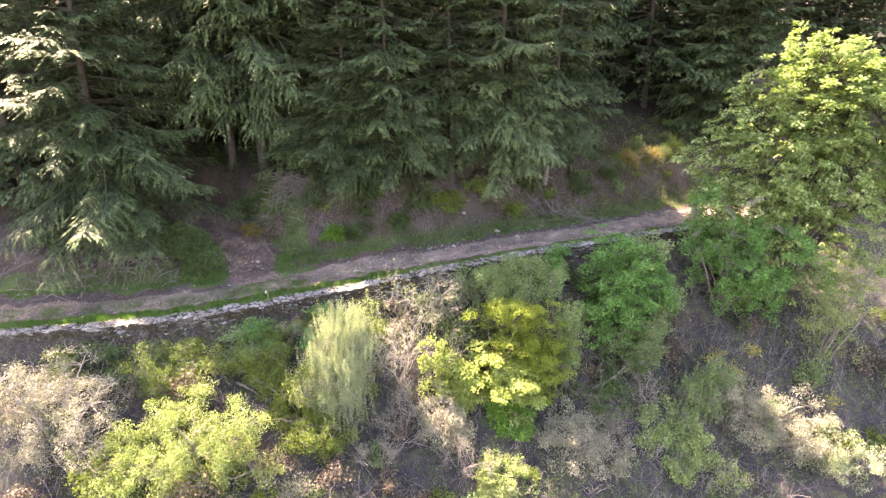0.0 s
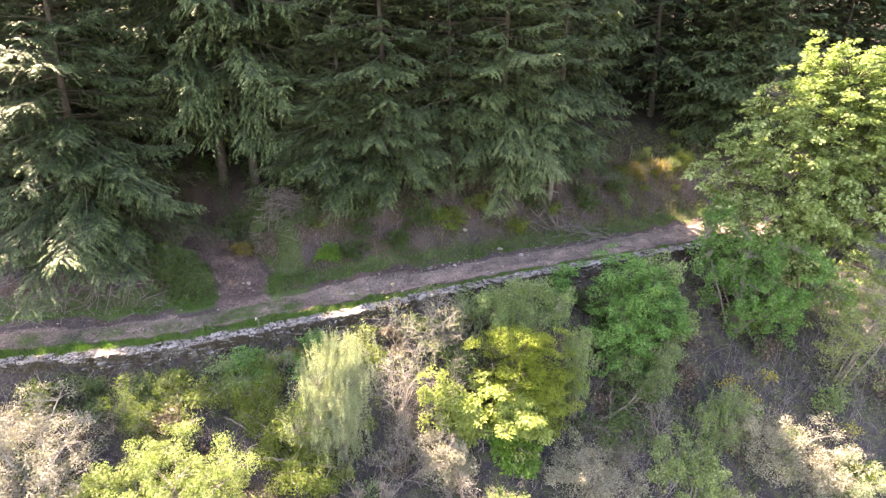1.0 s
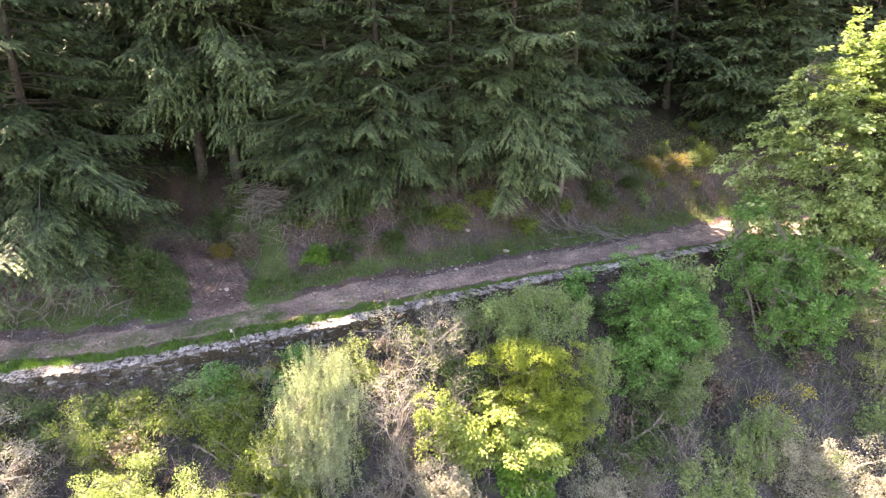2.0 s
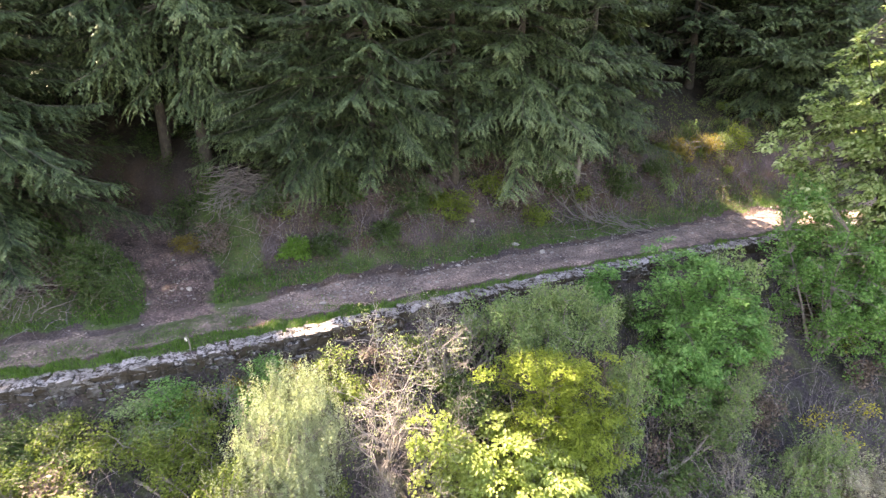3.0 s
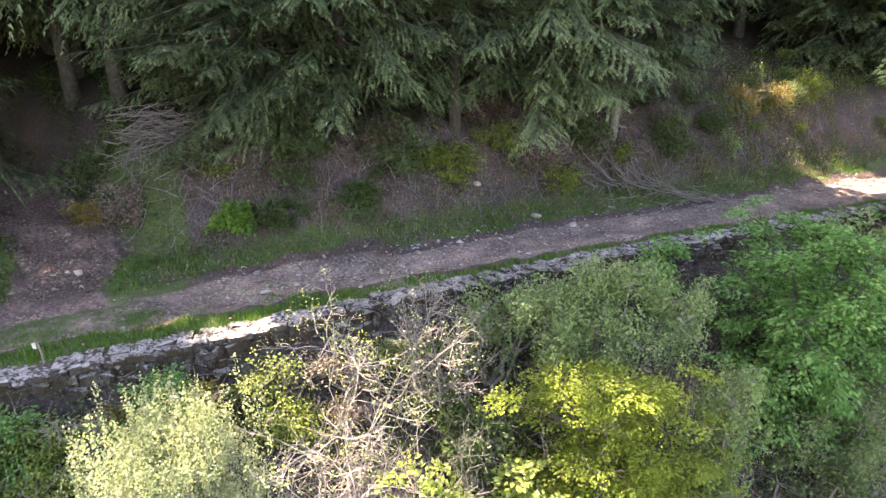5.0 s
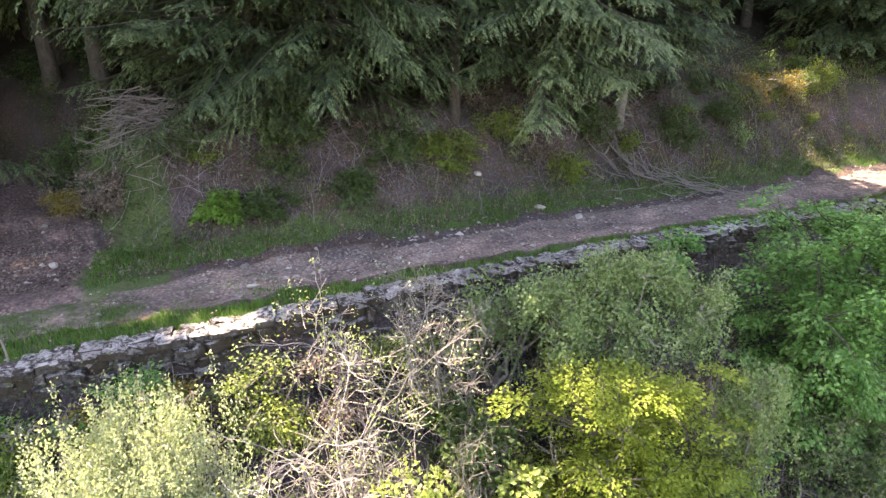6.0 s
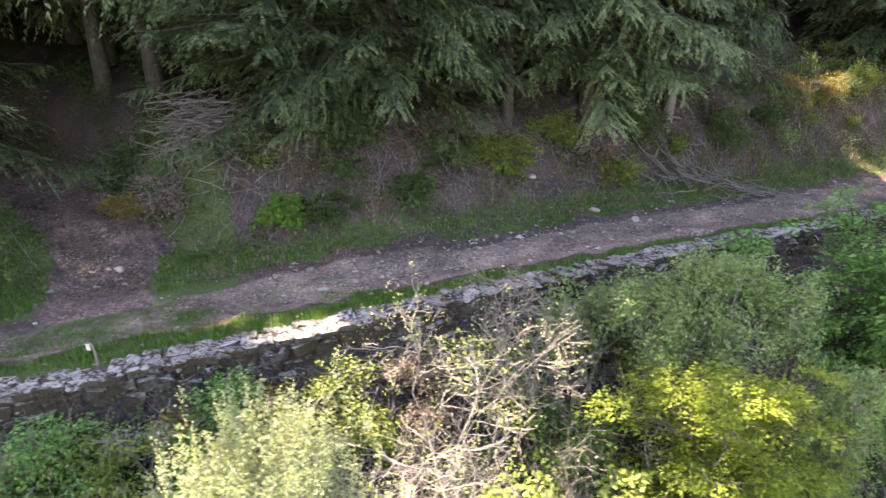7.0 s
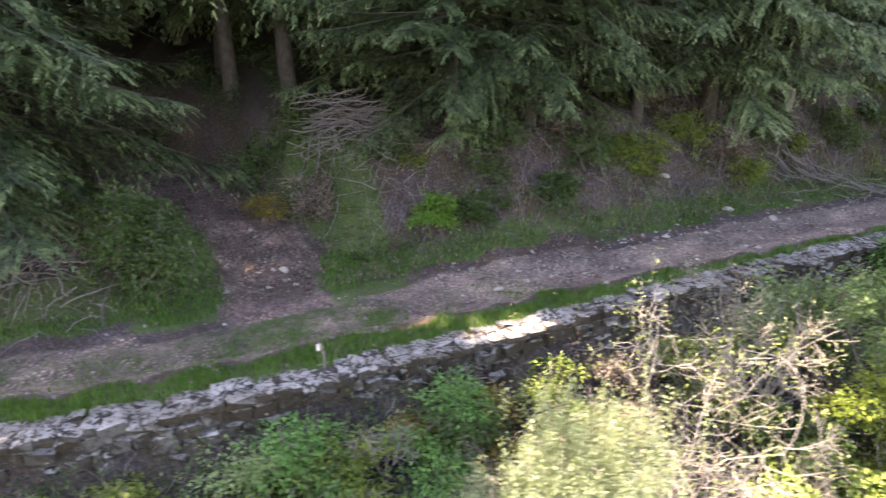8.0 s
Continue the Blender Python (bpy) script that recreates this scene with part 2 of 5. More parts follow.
def tubes(paths, radii, sides=3):
    """paths (n,k,3), radii (n,k): one open tube along each path."""
    n, k, _ = paths.shape
    tan = unit(np.gradient(paths, axis=1))
    ref = np.where(np.abs(tan[..., 2:3]) > 0.9, np.array([1.0, 0, 0]), np.array([0, 0, 1.0]))
    a = unit(np.cross(tan, ref))
    b = np.cross(tan, a)
    ang = np.arange(sides) * 2 * np.pi / sides
    ring = a[:, :, None] * np.cos(ang)[None, None, :, None] + b[:, :, None] * np.sin(ang)[None, None, :, None]
    v = paths[:, :, None] + ring * radii[:, :, None, None]
    i = np.arange(n * k * sides).reshape(n, k, sides)
    j = np.roll(i, -1, 2)
    f = np.stack([i[:, :-1], j[:, :-1], j[:, 1:], i[:, 1:]], -1).reshape(-1, 4)
    return v.reshape(-1, 3), f


def joined(chunks):
    vs, fs, off = [], [], 0
    for v, f in chunks:
        vs.append(v)
        fs.append(f + off)
        off += len(v)
    byk = {}
    for f in fs:
        byk.setdefault(f.shape[1], []).append(f)
    return np.concatenate(vs), [np.concatenate(x) for x in byk.values()]


def part(name, chunks, material, parent, label="", smooth=False):
    v, f = joined(chunks)
    ob = new(name, mesh_of(name, v, f, material, smooth))
    ob.parent = parent
    return tagged(ob, label)


def thing(name, at, label, category, group="", kind=""):
    ob = new(name)
    ob.location = at
    return tagged(ob, label, category, group, kind)


# ---- the lie of the land ----
WALL_X = [-60, -25, -18, -11.7, -7.9, -4.5, 0.14, 3.9, 8, 14, 30, 60]
WALL_Y = [17.5, 20.7, 21.2, 22.0, 23.35, 24.7, 26.5, 28.0, 29.7, 32.1, 38.2, 48.5]
LINE_X = np.linspace(-160, 160, 1281)
LINE_Y = np.interp(LINE_X, WALL_X, WALL_Y)
LINE_Y = np.convolve(np.pad(LINE_Y, 8, mode="edge"), np.ones(17) / 17, "valid")
LINE_SLOPE = np.gradient(LINE_Y, LINE_X)


def wall_y(x):
    return np.interp(x, LINE_X, LINE_Y)


def wall_dir(x):
    s = np.interp(x, LINE_X, LINE_SLOPE)
    return 1 / np.sqrt(1 + s * s), s / np.sqrt(1 + s * s)


def grade(x):
    return np.interp(x, [-60, -30, -12, -4, 0, 5, 14, 40], [-1.6, -1.0, -0.52, -0.26, -0.03, 0.12, 0.14, 0.5])


def off_wall(x, y):
    return (y - wall_y(x)) * wall_dir(x)[0]


def wobble(x, y, s, seed=0):
    """Smooth noise of about -1 to 1 with features of s metres."""
    r = np.random.default_rng(900 + seed)
    out = 0
    for i in range(7):
        a, ph, k = r.uniform(0, 6.28), r.uniform(0, 6.28), r.uniform(0.6, 1.7)
        out = out + np.sin((x * np.cos(a) + y * np.sin(a)) * k * 6.28 / s + ph + 0.8 * np.sin((x * np.sin(a) - y * np.cos(a)) * 4.1 / s))
    return out / 3.0


SIDE = np.array([(-9.2, 26.2, 0.0), (-9.6, 27.2, 0.05), (-10.1, 28.9, 0.33), (-11.2, 30.1, 0.75), (-13.1, 31.3, 1.2), (-17.0, 33.0, 1.95), (-26, 37, 4.0)])


def side_track(x, y):
    """Distance from the side track's middle, and its height there."""
    best, hz = np.full(np.shape(x), 1e9), np.zeros(np.shape(x))
    for a, b in zip(SIDE[:-1], SIDE[1:]):
        ab = b[:2] - a[:2]
        f = np.clip(((x - a[0]) * ab[0] + (y - a[1]) * ab[1]) / (ab @ ab), 0, 1)
        d = np.hypot(x - a[0] - f * ab[0], y - a[1] - f * ab[1])
        hz = np.where(d < best, a[2] + f * (b[2] - a[2]), hz)
        best = np.minimum(best, d)
    return best, hz


def near_side(x, y):
    return side_track(x, y)[0]


def smooth01(a):
    a = np.clip(a, 0, 1)
    return a * a * (3 - 2 * a)


WALL_H = 1.35


def height(x, y, v=None):
    x, y = np.asarray(x, float), np.asarray(y, float)
    v = off_wall(x, y) if v is None else v
    left = smooth01((-10.0 - x) / 5.0)
    setback = 0.85 * np.exp(-((x + 8.6) / 2.3) ** 2) * smooth01((v - 3.6) / 0.8)
    steep = np.interp(v - setback, [0, 1.4, 1.9, 2.6, 3.3, 3.9, 4.6, 5.4, 6.4, 8, 40, 120, 300], [-0.04, -0.02, -0.16, -0.1, -0.17, -0.02, 0.3, 1.4, 2.75, 3.3, 16, 40, 55])
    soft = np.interp(v, [0, 1.2, 1.7, 2.4, 3.0, 3.4, 4.4, 5.6, 7, 10, 40, 120, 300], [-0.04, -0.02, -0.15, -0.1, -0.15, 0.0, 0.6, 1.15, 1.7, 2.7, 15, 40, 55])
    up = steep * (1 - left) + soft * left
    d, hz = side_track(x, y)
    w = smooth01((2.7 - d) / 1.6) * smooth01((v - 3.0) / 1.0)
    up = up * (1 - w) + hz * w
    rough = np.clip((v - 3.8) / 2, 0, 1)
    up = up + rough * (0.16 * wobble(x, y, 3.1) + 0.07 * wobble(x, y, 1.1, 1)) + 0.025 * wobble(x, y, 0.9, 2)
    down = -WALL_H - np.interp(-v, [0, 1.2, 12, 40, 120, 300], [0, 0.5, 8.6, 26, 55, 70])
    down = down + 0.26 * wobble(x, y, 3.6, 3) + 0.16 * wobble(x, y, 1.5, 4)
    return np.where(v > 0.05, up, down) + grade(x)


def ground_at(x, y):
    return float(height(np.array([x]), np.array([y]))[0])


def steps(*runs):
    out = []
    for a, b, n in runs:
        out += list(np.linspace(a, b, n, endpoint=False))
    return np.array(out + [runs[-1][1]])


def far_side(x):
    """Where the dirt of the track ends towards the bank, in metres from the wall."""
    return np.interp(x, [-20, -12, -7.6, -4.4, -1.7, 1.2, 5, 8, 14], [3.5, 3.5, 3.9, 4.15, 3.75, 3.45, 3.4, 3.35, 3.8])


def near_rim(x):
    """Where the grass verge behind the wall ends."""
    return np.interp(x, [-20, -8, -3, 0.5, 4, 12], [1.15, 1.3, 1.25, 0.95, 0.8, 0.75])


def build_ground():
    xs = steps((-150, -40, 14), (-40, -20, 34), (-20, 18, 150), (18, 45, 40), (45, 150, 16))
    vs = steps((-280, -40, 16), (-40, -14, 26), (-14, -0.05, 62), (0.25, 8, 60), (8, 20, 26), (20, 60, 20), (60, 280, 16))
    X, V = np.meshgrid(xs, vs)
    cx, sx = wall_dir(X)
    Y = wall_y(X) + V / cx
    Z = height(X, Y, V)
    n, k = X.shape
    i = np.arange(n * k).reshape(n, k)
    F = np.stack([i[:-1, :-1], i[:-1, 1:], i[1:, 1:], i[1:, :-1]], -1).reshape(-1, 4)
    P = np.stack([X, Y, Z], -1).reshape(-1, 3)
    d, _ = side_track(X, Y)
    left = smooth01((-10.0 - X) / 5.0)
    far_edge = far_side(X) + 0.2 * wobble(X, Y, 2.6, 8)
    near_edge = near_rim(X) + 0.14 * wobble(X, Y, 1.9, 9)
    main = smooth01((V - near_edge) / 0.5) * smooth01((far_edge - V) / 0.7)
    side = smooth01((1.55 - d + 0.2 * wobble(X, Y, 1.4, 33)) / 0.8) * (V > 3.2)
    track = np.maximum(main, side)
    verge = smooth01((V - 0.3) / 0.2) * smooth01((near_edge + 0.2 - V) / 0.3)
    far = smooth01((V - far_edge + 0.1) / 0.3) * smooth01((5.3 - V) / 0.9) * (0.62 + 0.33 * smooth01((-1 - X) / 5))
    middle = 0.48 * np.exp(-((V - 2.1) / 0.6) ** 2) * smooth01((-1 - X) / 5) * (0.8 + 0.4 * wobble(X, Y, 2.4, 15))
    wedge = smooth01((3.4 - d) / 0.8) * smooth01((d - 1.1) / 0.4) * (V > 3.4) * 0.9 * smooth01((10.5 - V) / 2.5)
    worn = 0.38 * smooth01((-5.5 - X) / 2.5) * main
    fork = 0.30 * np.exp(-((X + 9.0) / 2.0) ** 2 - ((V - 3.6) / 1.3) ** 2)
    grass = np.clip(np.maximum.reduce([verge, far, middle, wedge, worn]) * (1 - side) + fork, 0, 1)
    upper = (V > 0).astype(float)
    # where the floor is painted as shaded: inside the forest, further out on the right
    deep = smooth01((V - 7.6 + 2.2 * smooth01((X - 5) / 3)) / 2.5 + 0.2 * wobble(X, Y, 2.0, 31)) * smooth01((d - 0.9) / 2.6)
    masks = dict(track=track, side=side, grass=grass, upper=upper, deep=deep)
    mid = V.reshape(-1)[F].mean(1)
    on = (track.reshape(-1)[F].mean(1) > 0.5) & (np.abs(P[F].mean(1)[:, 0]) < 60)
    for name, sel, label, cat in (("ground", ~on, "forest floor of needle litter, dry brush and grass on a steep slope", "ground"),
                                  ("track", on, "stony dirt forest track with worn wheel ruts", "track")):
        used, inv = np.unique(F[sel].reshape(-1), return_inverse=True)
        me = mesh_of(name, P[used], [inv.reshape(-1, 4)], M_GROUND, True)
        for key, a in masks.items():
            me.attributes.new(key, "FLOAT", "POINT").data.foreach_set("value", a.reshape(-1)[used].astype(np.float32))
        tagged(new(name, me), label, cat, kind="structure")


build_ground()


# ---- spruces ----
def spruce_mesh(seed, H, R, low, dense, coarse=1.0, rear=1.0):
    """Trunk, woody branches in whorls, and needle plumes of one spruce standing at the origin; tip is 1 at the outer
    ends, young growth whose sprays also get painted highlights.
    """
    r = np.random.default_rng(seed)
    tz = np.linspace(-0.6, H, 12)
    bend = np.stack([0.12 * np.sin(tz * 0.35 + seed), 0.1 * np.cos(tz * 0.3 + seed * 2), tz], 1)
    trunk = tubes(bend[None], (0.21 * (1 - tz / H * 0.93) + 0.07 * np.exp(-np.maximum(tz, 0) * 3))[None], 9)
    z = np.arange(low, H - 0.3, 0.40 * coarse ** 0.45)
    zs = np.repeat(z + r.uniform(-0.12, 0.12, len(z)), dense) + r.uniform(-0.13, 0.13, len(z) * dense)
    n = len(zs)
    az = r.uniform(0, 2 * np.pi, n)
    q = np.clip(zs / H, 0, 1)
    lump = 1 + 0.16 * np.sin(az * 2 + seed) + 0.12 * np.sin(az * 3 + zs * 0.9 + seed * 3)
    L = R * (1 - q) ** 0.72 * r.uniform(0.6, 1.1, n) * lump * np.clip(0.66 + zs / 8, 0, 1) + 0.25
    pitch = np.radians(np.interp(q, [0, 0.35, 0.8, 1], [-8, 0, 22, 50]) + r.normal(0, 6, n))
    droop = np.interp(q, [0, 0.5, 1], [0.26, 0.2, 0.05]) * r.uniform(0.6, 1.4, n)
    s = np.linspace(0, 1, 8)
    out = L[:, None] * s * np.cos(pitch)[:, None]
    dz = L[:, None] * (s * np.sin(pitch)[:, None] - droop[:, None] * s ** 1.6 + 0.10 * s ** 4)
    sway = (L * r.normal(0, 0.07, n))[:, None] * s ** 2
    hx, hy = np.cos(az)[:, None], np.sin(az)[:, None]
    P = np.stack([hx * out - hy * sway, hy * out + hx * sway, zs[:, None] + dz], -1)
    wood = tubes(P, 0.020 * (L[:, None] / 3) * (1.05 - s) + 0.004, 3)
    # flat plumes: side twigs fan out along each branch and carry needle shoots close to their own line
    cen, dirs, nor, ln, wd, tip = [], [], [], [], [], []
    down = np.array([0, 0, 1.0])
    full = np.clip(r.normal(0.92, 0.2, n), 0.3, 1.0)
    for b in range(n):
        c2 = coarse * (1.0 if zs[b] < 9.0 else 2.2) * (rear if math.sin(az[b]) > 0.3 else 1.0)
        step, gap = 0.115 * c2 ** 0.9, 0.07 * c2
        k = max(2, int(L[b] * 0.86 / step))
        u = np.clip(np.repeat(np.linspace(0.2, 1.0, k), 2) + r.uniform(-0.02, 0.02, 2 * k), 0.1, 1.0)
        sg = np.tile([1.0, -1.0], k)
        keep = r.uniform(0, 1, 2 * k) < full[b] * np.interp(u, [0.2, 0.5, 1], [0.45, 0.9, 1.0])
        u, sg = u[keep], sg[keep]
        kk = len(u)
        if kk == 0:
            continue
        at = np.stack([np.interp(u, s, P[b, :, j]) for j in range(3)], 1)
        ax = unit(np.array([hx[b, 0], hy[b, 0], np.sin(pitch[b]) - droop[b] * 0.8]))
        sd = unit(np.cross(ax, down))
        tl = (0.30 * L[b] * (1.04 - u) ** 0.6 + 0.16) * r.uniform(0.55, 1.3, kk)
        hang = r.uniform(0.15, 0.8, kk) * (0.4 + 0.6 * (1 - q[b]))
        td = unit(ax * r.uniform(0.6, 1.0, kk)[:, None] + sd * sg[:, None] * r.uniform(0.45, 0.85, kk)[:, None] - down * hang[:, None] * 0.35)
        cnt = np.maximum(2, (tl / gap).astype(int))
        idx = np.repeat(np.arange(kk), cnt)
        pos = np.concatenate([np.arange(c) + 0.6 for c in cnt]) / cnt[idx]
        base = at[idx] + td[idx] * (tl[idx] * pos)[:, None] - down * (0.5 * hang[idx] * tl[idx] * pos ** 2)[:, None]
        tang = unit(td[idx] - down * (0.8 * hang[idx] * pos)[:, None])
        across = unit(np.cross(tang, down) + r.normal(0, 0.15, (len(idx), 3)))
        for side in (1.0, -1.0):
            d = unit(tang + across * side * 0.62 + r.normal(0, 0.14, (len(idx), 3)) - down * 0.1)
            size = (0.115 + 0.03 * (1 - pos)) * c2 ** 0.75 * r.uniform(0.75, 1.25, len(idx))
            cen.append(base + d * (size * 0.4)[:, None])
            dirs.append(d)
            nor.append(unit(down + ax * 0.35 + across * side * 0.2 + r.normal(0, 0.22, (len(idx), 3))))
            ln.append(size)
            wd.append(size * r.uniform(0.24, 0.36, len(idx)) * c2 ** 0.5)
            # grows outwards, so inner shoots turn dark and spray ends light
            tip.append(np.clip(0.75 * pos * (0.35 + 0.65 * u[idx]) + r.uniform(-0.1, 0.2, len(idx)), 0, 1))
    crown = shoots(np.concatenate(cen), np.concatenate(dirs), np.concatenate(nor), np.concatenate(ln), np.concatenate(wd))
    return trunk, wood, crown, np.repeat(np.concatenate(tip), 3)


SPRUCE_LABEL = "tall dark green spruce with drooping needle branches on the bank"


def spruce(seed, H, R, low, dense, coarse, label, rear=1.0):
    trunk, wood, crown, tip = spruce_mesh(seed, H, R, low, dense, coarse, rear)
    t = thing("spruce", (0, 0, 0), label, "spruce tree", "spruce forest")
    part("trunk", [trunk], M_BARK, t, "grey-brown bark", True)
    tagged(part("branchwork", [wood], M_BRANCH, t), kind="stuff")
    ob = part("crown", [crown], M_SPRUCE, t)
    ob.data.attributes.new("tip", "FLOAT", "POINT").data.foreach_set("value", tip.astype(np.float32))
    return t


def build_forest():
    deep = "spruce standing deeper in the shaded forest"
    fine = [(spruce(11, 15.5, 5.0, 1.5, 9, 1.0, SPRUCE_LABEL, 4.0), 15.5), (spruce(12, 14.0, 4.8, 1.7, 9, 1.0, SPRUCE_LABEL, 4.0), 14.0),
            (spruce(13, 16.5, 5.2, 1.4, 9, 1.0, SPRUCE_LABEL, 4.0), 16.5), (spruce(14, 15.0, 4.7, 2.0, 9, 1.0, SPRUCE_LABEL, 4.0), 15.0)]
    bare_foot = (spruce(15, 15.5, 4.9, 2.2, 9, 1.4, "spruce with high skirts over the dark side track"), 15.5)
    skirted = (spruce(16, 15.0, 5.7, 1.5, 9, 1.0, "broad spruce with low skirts at the track's edge", 1.6), 15.0)
    middle = [(spruce(31, 16.0, 4.9, 1.2, 9, 1.9, SPRUCE_LABEL), 16.0), (spruce(32, 17.0, 4.6, 1.5, 9, 1.9, SPRUCE_LABEL), 17.0)]
    rough = [(spruce(21, 17.0, 4.6, 2.4, 8, 3.0, deep), 17.0), (spruce(22, 16.0, 4.2, 2.6, 8, 3.0, deep), 16.0), (spruce(23, 18.0, 4.6, 2.0, 8, 3.0, deep), 18.0)]
    far_rough = [(spruce(41, 17.0, 4.4, 1.6, 7, 4.2, "distant spruce in the forest up the slope"), 17.0)]
    r = np.random.default_rng(5)
    # the front row, plus spruces added mostly out of sight to block sun
    front = [(-22.6, 33.6, 1.0), (-16.9, 28.8, 1.1), (-12.4, 34.0, 1.1), (-10.4, 33.2, 1.1), (-7.0, 34.8, 1.0), (-5.3, 31.7, 0.85), (-3.1, 32.4, 1.0),
             (0.4, 33.6, 1.0), (3.3, 34.7, 1.05), (6.6, 36.0, 1.0), (19.8, 44.6, 0.9), (22.0, 44.0, 1.0), (-19.5, 38.0, 1.0), (6.0, 48.0, 1.0), (10.5, 46.2, 1.0), (-32.0, 30.8, 1.0), (-26.0, 34.0, 1.0)]
    # stretched or added only to shade the trees and bushes before them
    shade_trees = ((-12.4, 34.0), (-10.4, 33.2), (-22.6, 33.6), (-19.5, 38.0), (6.0, 48.0), (10.5, 46.2), (-32.0, 30.8), (-26.0, 34.0))
    spots = [(x, y, k, fine if -18 < x < 9 else middle, i) for i, (x, y, k) in enumerate(front)]
    i = 0
    for v, gap, kind in ((10.0, 3.5, middle), (13.6, 4.0, rough), (17.5, 4.8, rough), (22.5, 5.5, far_rough), (29.0, 7.0, far_rough)):
        for x in np.arange(-40, 42, gap):
            xx, vv = x + r.uniform(-0.9, 0.9), v + r.uniform(-1.0, 1.0)
            xx -= vv * wall_dir(xx)[1]
            yy = wall_y(xx) + vv / wall_dir(xx)[0]
            if side_track(np.array([xx]), np.array([yy]))[0][0] < 2.4:
                continue
            i += 1
            far = xx < -22 or xx > 24
            spots.append((xx, yy, r.uniform(0.85, 1.1) * (1.3 if v > 13 else 1.0), far_rough if far else kind, i))
    used = set()
    # lower trees where the sun comes over the canopy to (x, y, z): half-width, and how far off the first tree may be
    lit = [(-3.4, 20.6, -0.8, 1.5, 8), (-1.5, 22.4, -1.0, 0.7, 8), (0.5, 22.4, -2.6, -0.1, 8), (-0.2, 21.0, -4.2, 0.0, 8),
           (10.9, 22.2, -7.0, 0.6, 6), (15.5, 23.4, -6.3, 2.4, 6), (18.6, 22.4, -7.2, 1.2, 6), (20.5, 31.0, 6.0, 2.2, 4), (18.6, 31.0, 8.5, 1.4, 4),
           (14.3, 36.6, 0.1, 1.5, 3), (12.6, 38.0, 2.3, 2.4, 3), (15.2, 38.8, 2.4, 2.0, 3), (5.0, 32.1, 0.0, -0.2, 5), (-15.0, 19.3, -1.4, 1.8, 6), (-9.5, 17.9, -2.2, 1.8, 8),
           (-13.2, 24.2, -0.6, 0.1, 3), (-15.6, 24.2, -0.7, 0.3, 3), (-18.9, 26.2, 0.2, -0.3, 3), (-5.6, 29.7, 0.4, -0.5, 5), (9.9, 26.8, 1.0, 2.2, 6)]
    gx, gy, rise = math.sin(radians(SUN_AZ)), math.cos(radians(SUN_AZ)), math.tan(radians(SUN_EL))
    for x, y, k, kind, i in spots:
        src, tall = bare_foot if -17 < x < -9.3 and 30 < y < 40 else skirted if -18 < x < -16 and y < 29.5 else kind[i % len(kind)]
        high = 1.22 if -5 < x < 8.5 or (-13 < x < -9.5 and y > 33) else 1.18 if x < -13 else 1.0
        if src is skirted[0]:
            high = 1.12
        elif (x, y) in shade_trees:
            high = 1.95 if y > 37 else 1.65 if x > -15 else 1.7 if x == -26.0 else 1.5
        foot = ground_at(x, y)
        front_row = off_wall(x, y) < 8.6
        for a, b, c, w, near in lit:
            along, aside = (x - a) * gx + (y - b) * gy, abs((x - a) * gy - (y - b) * gx)
            if along < near or (x, y) in shade_trees:
                continue
            room, over = max(aside - w, 0.25), c + along * rise - foot
            while k > 0.5 and 1.5 * k * max(0.0, 1 - max(over, 0.5) / (tall * k * high)) ** 0.72 > room:
                k *= 0.96
        if front_row:
            k = max(k, 0.5 if x > 7 else 0.7 if x > -15 else 1.1 if x > -18 else 0.5)
        elif (x, y) in shade_trees:
            pass
        elif (k < 0.52 and x > 5) or (-31 < x < -27.5 and y < 38) or (k < 0.62 and x < -18) or (9 < x < 15 and y < 46) or (-21.5 < x < -18.5 and off_wall(x, y) < 12):
            continue
        m = Matrix.LocRotScale((x, y, ground_at(x, y) - 0.05), Euler((0, 0, 0.0 if src is skirted[0] else r.uniform(-0.7, 0.7) if kind is fine else r.uniform(0, 6.28))), (k, k, k * high * r.uniform(0.97, 1.06)))
        if src.name in used:
            c = copy_thing(src, Matrix.Identity(4))
            c.matrix_basis = m
        else:
            used.add(src.name)
            src.matrix_basis = m


build_forest()


# ---- broadleaved trees and shrubs ----
def ball(r, n):
    return unit(r.normal(0, 1, (n, 3))) * r.uniform(0, 1, (n, 1)) ** (1 / 3)


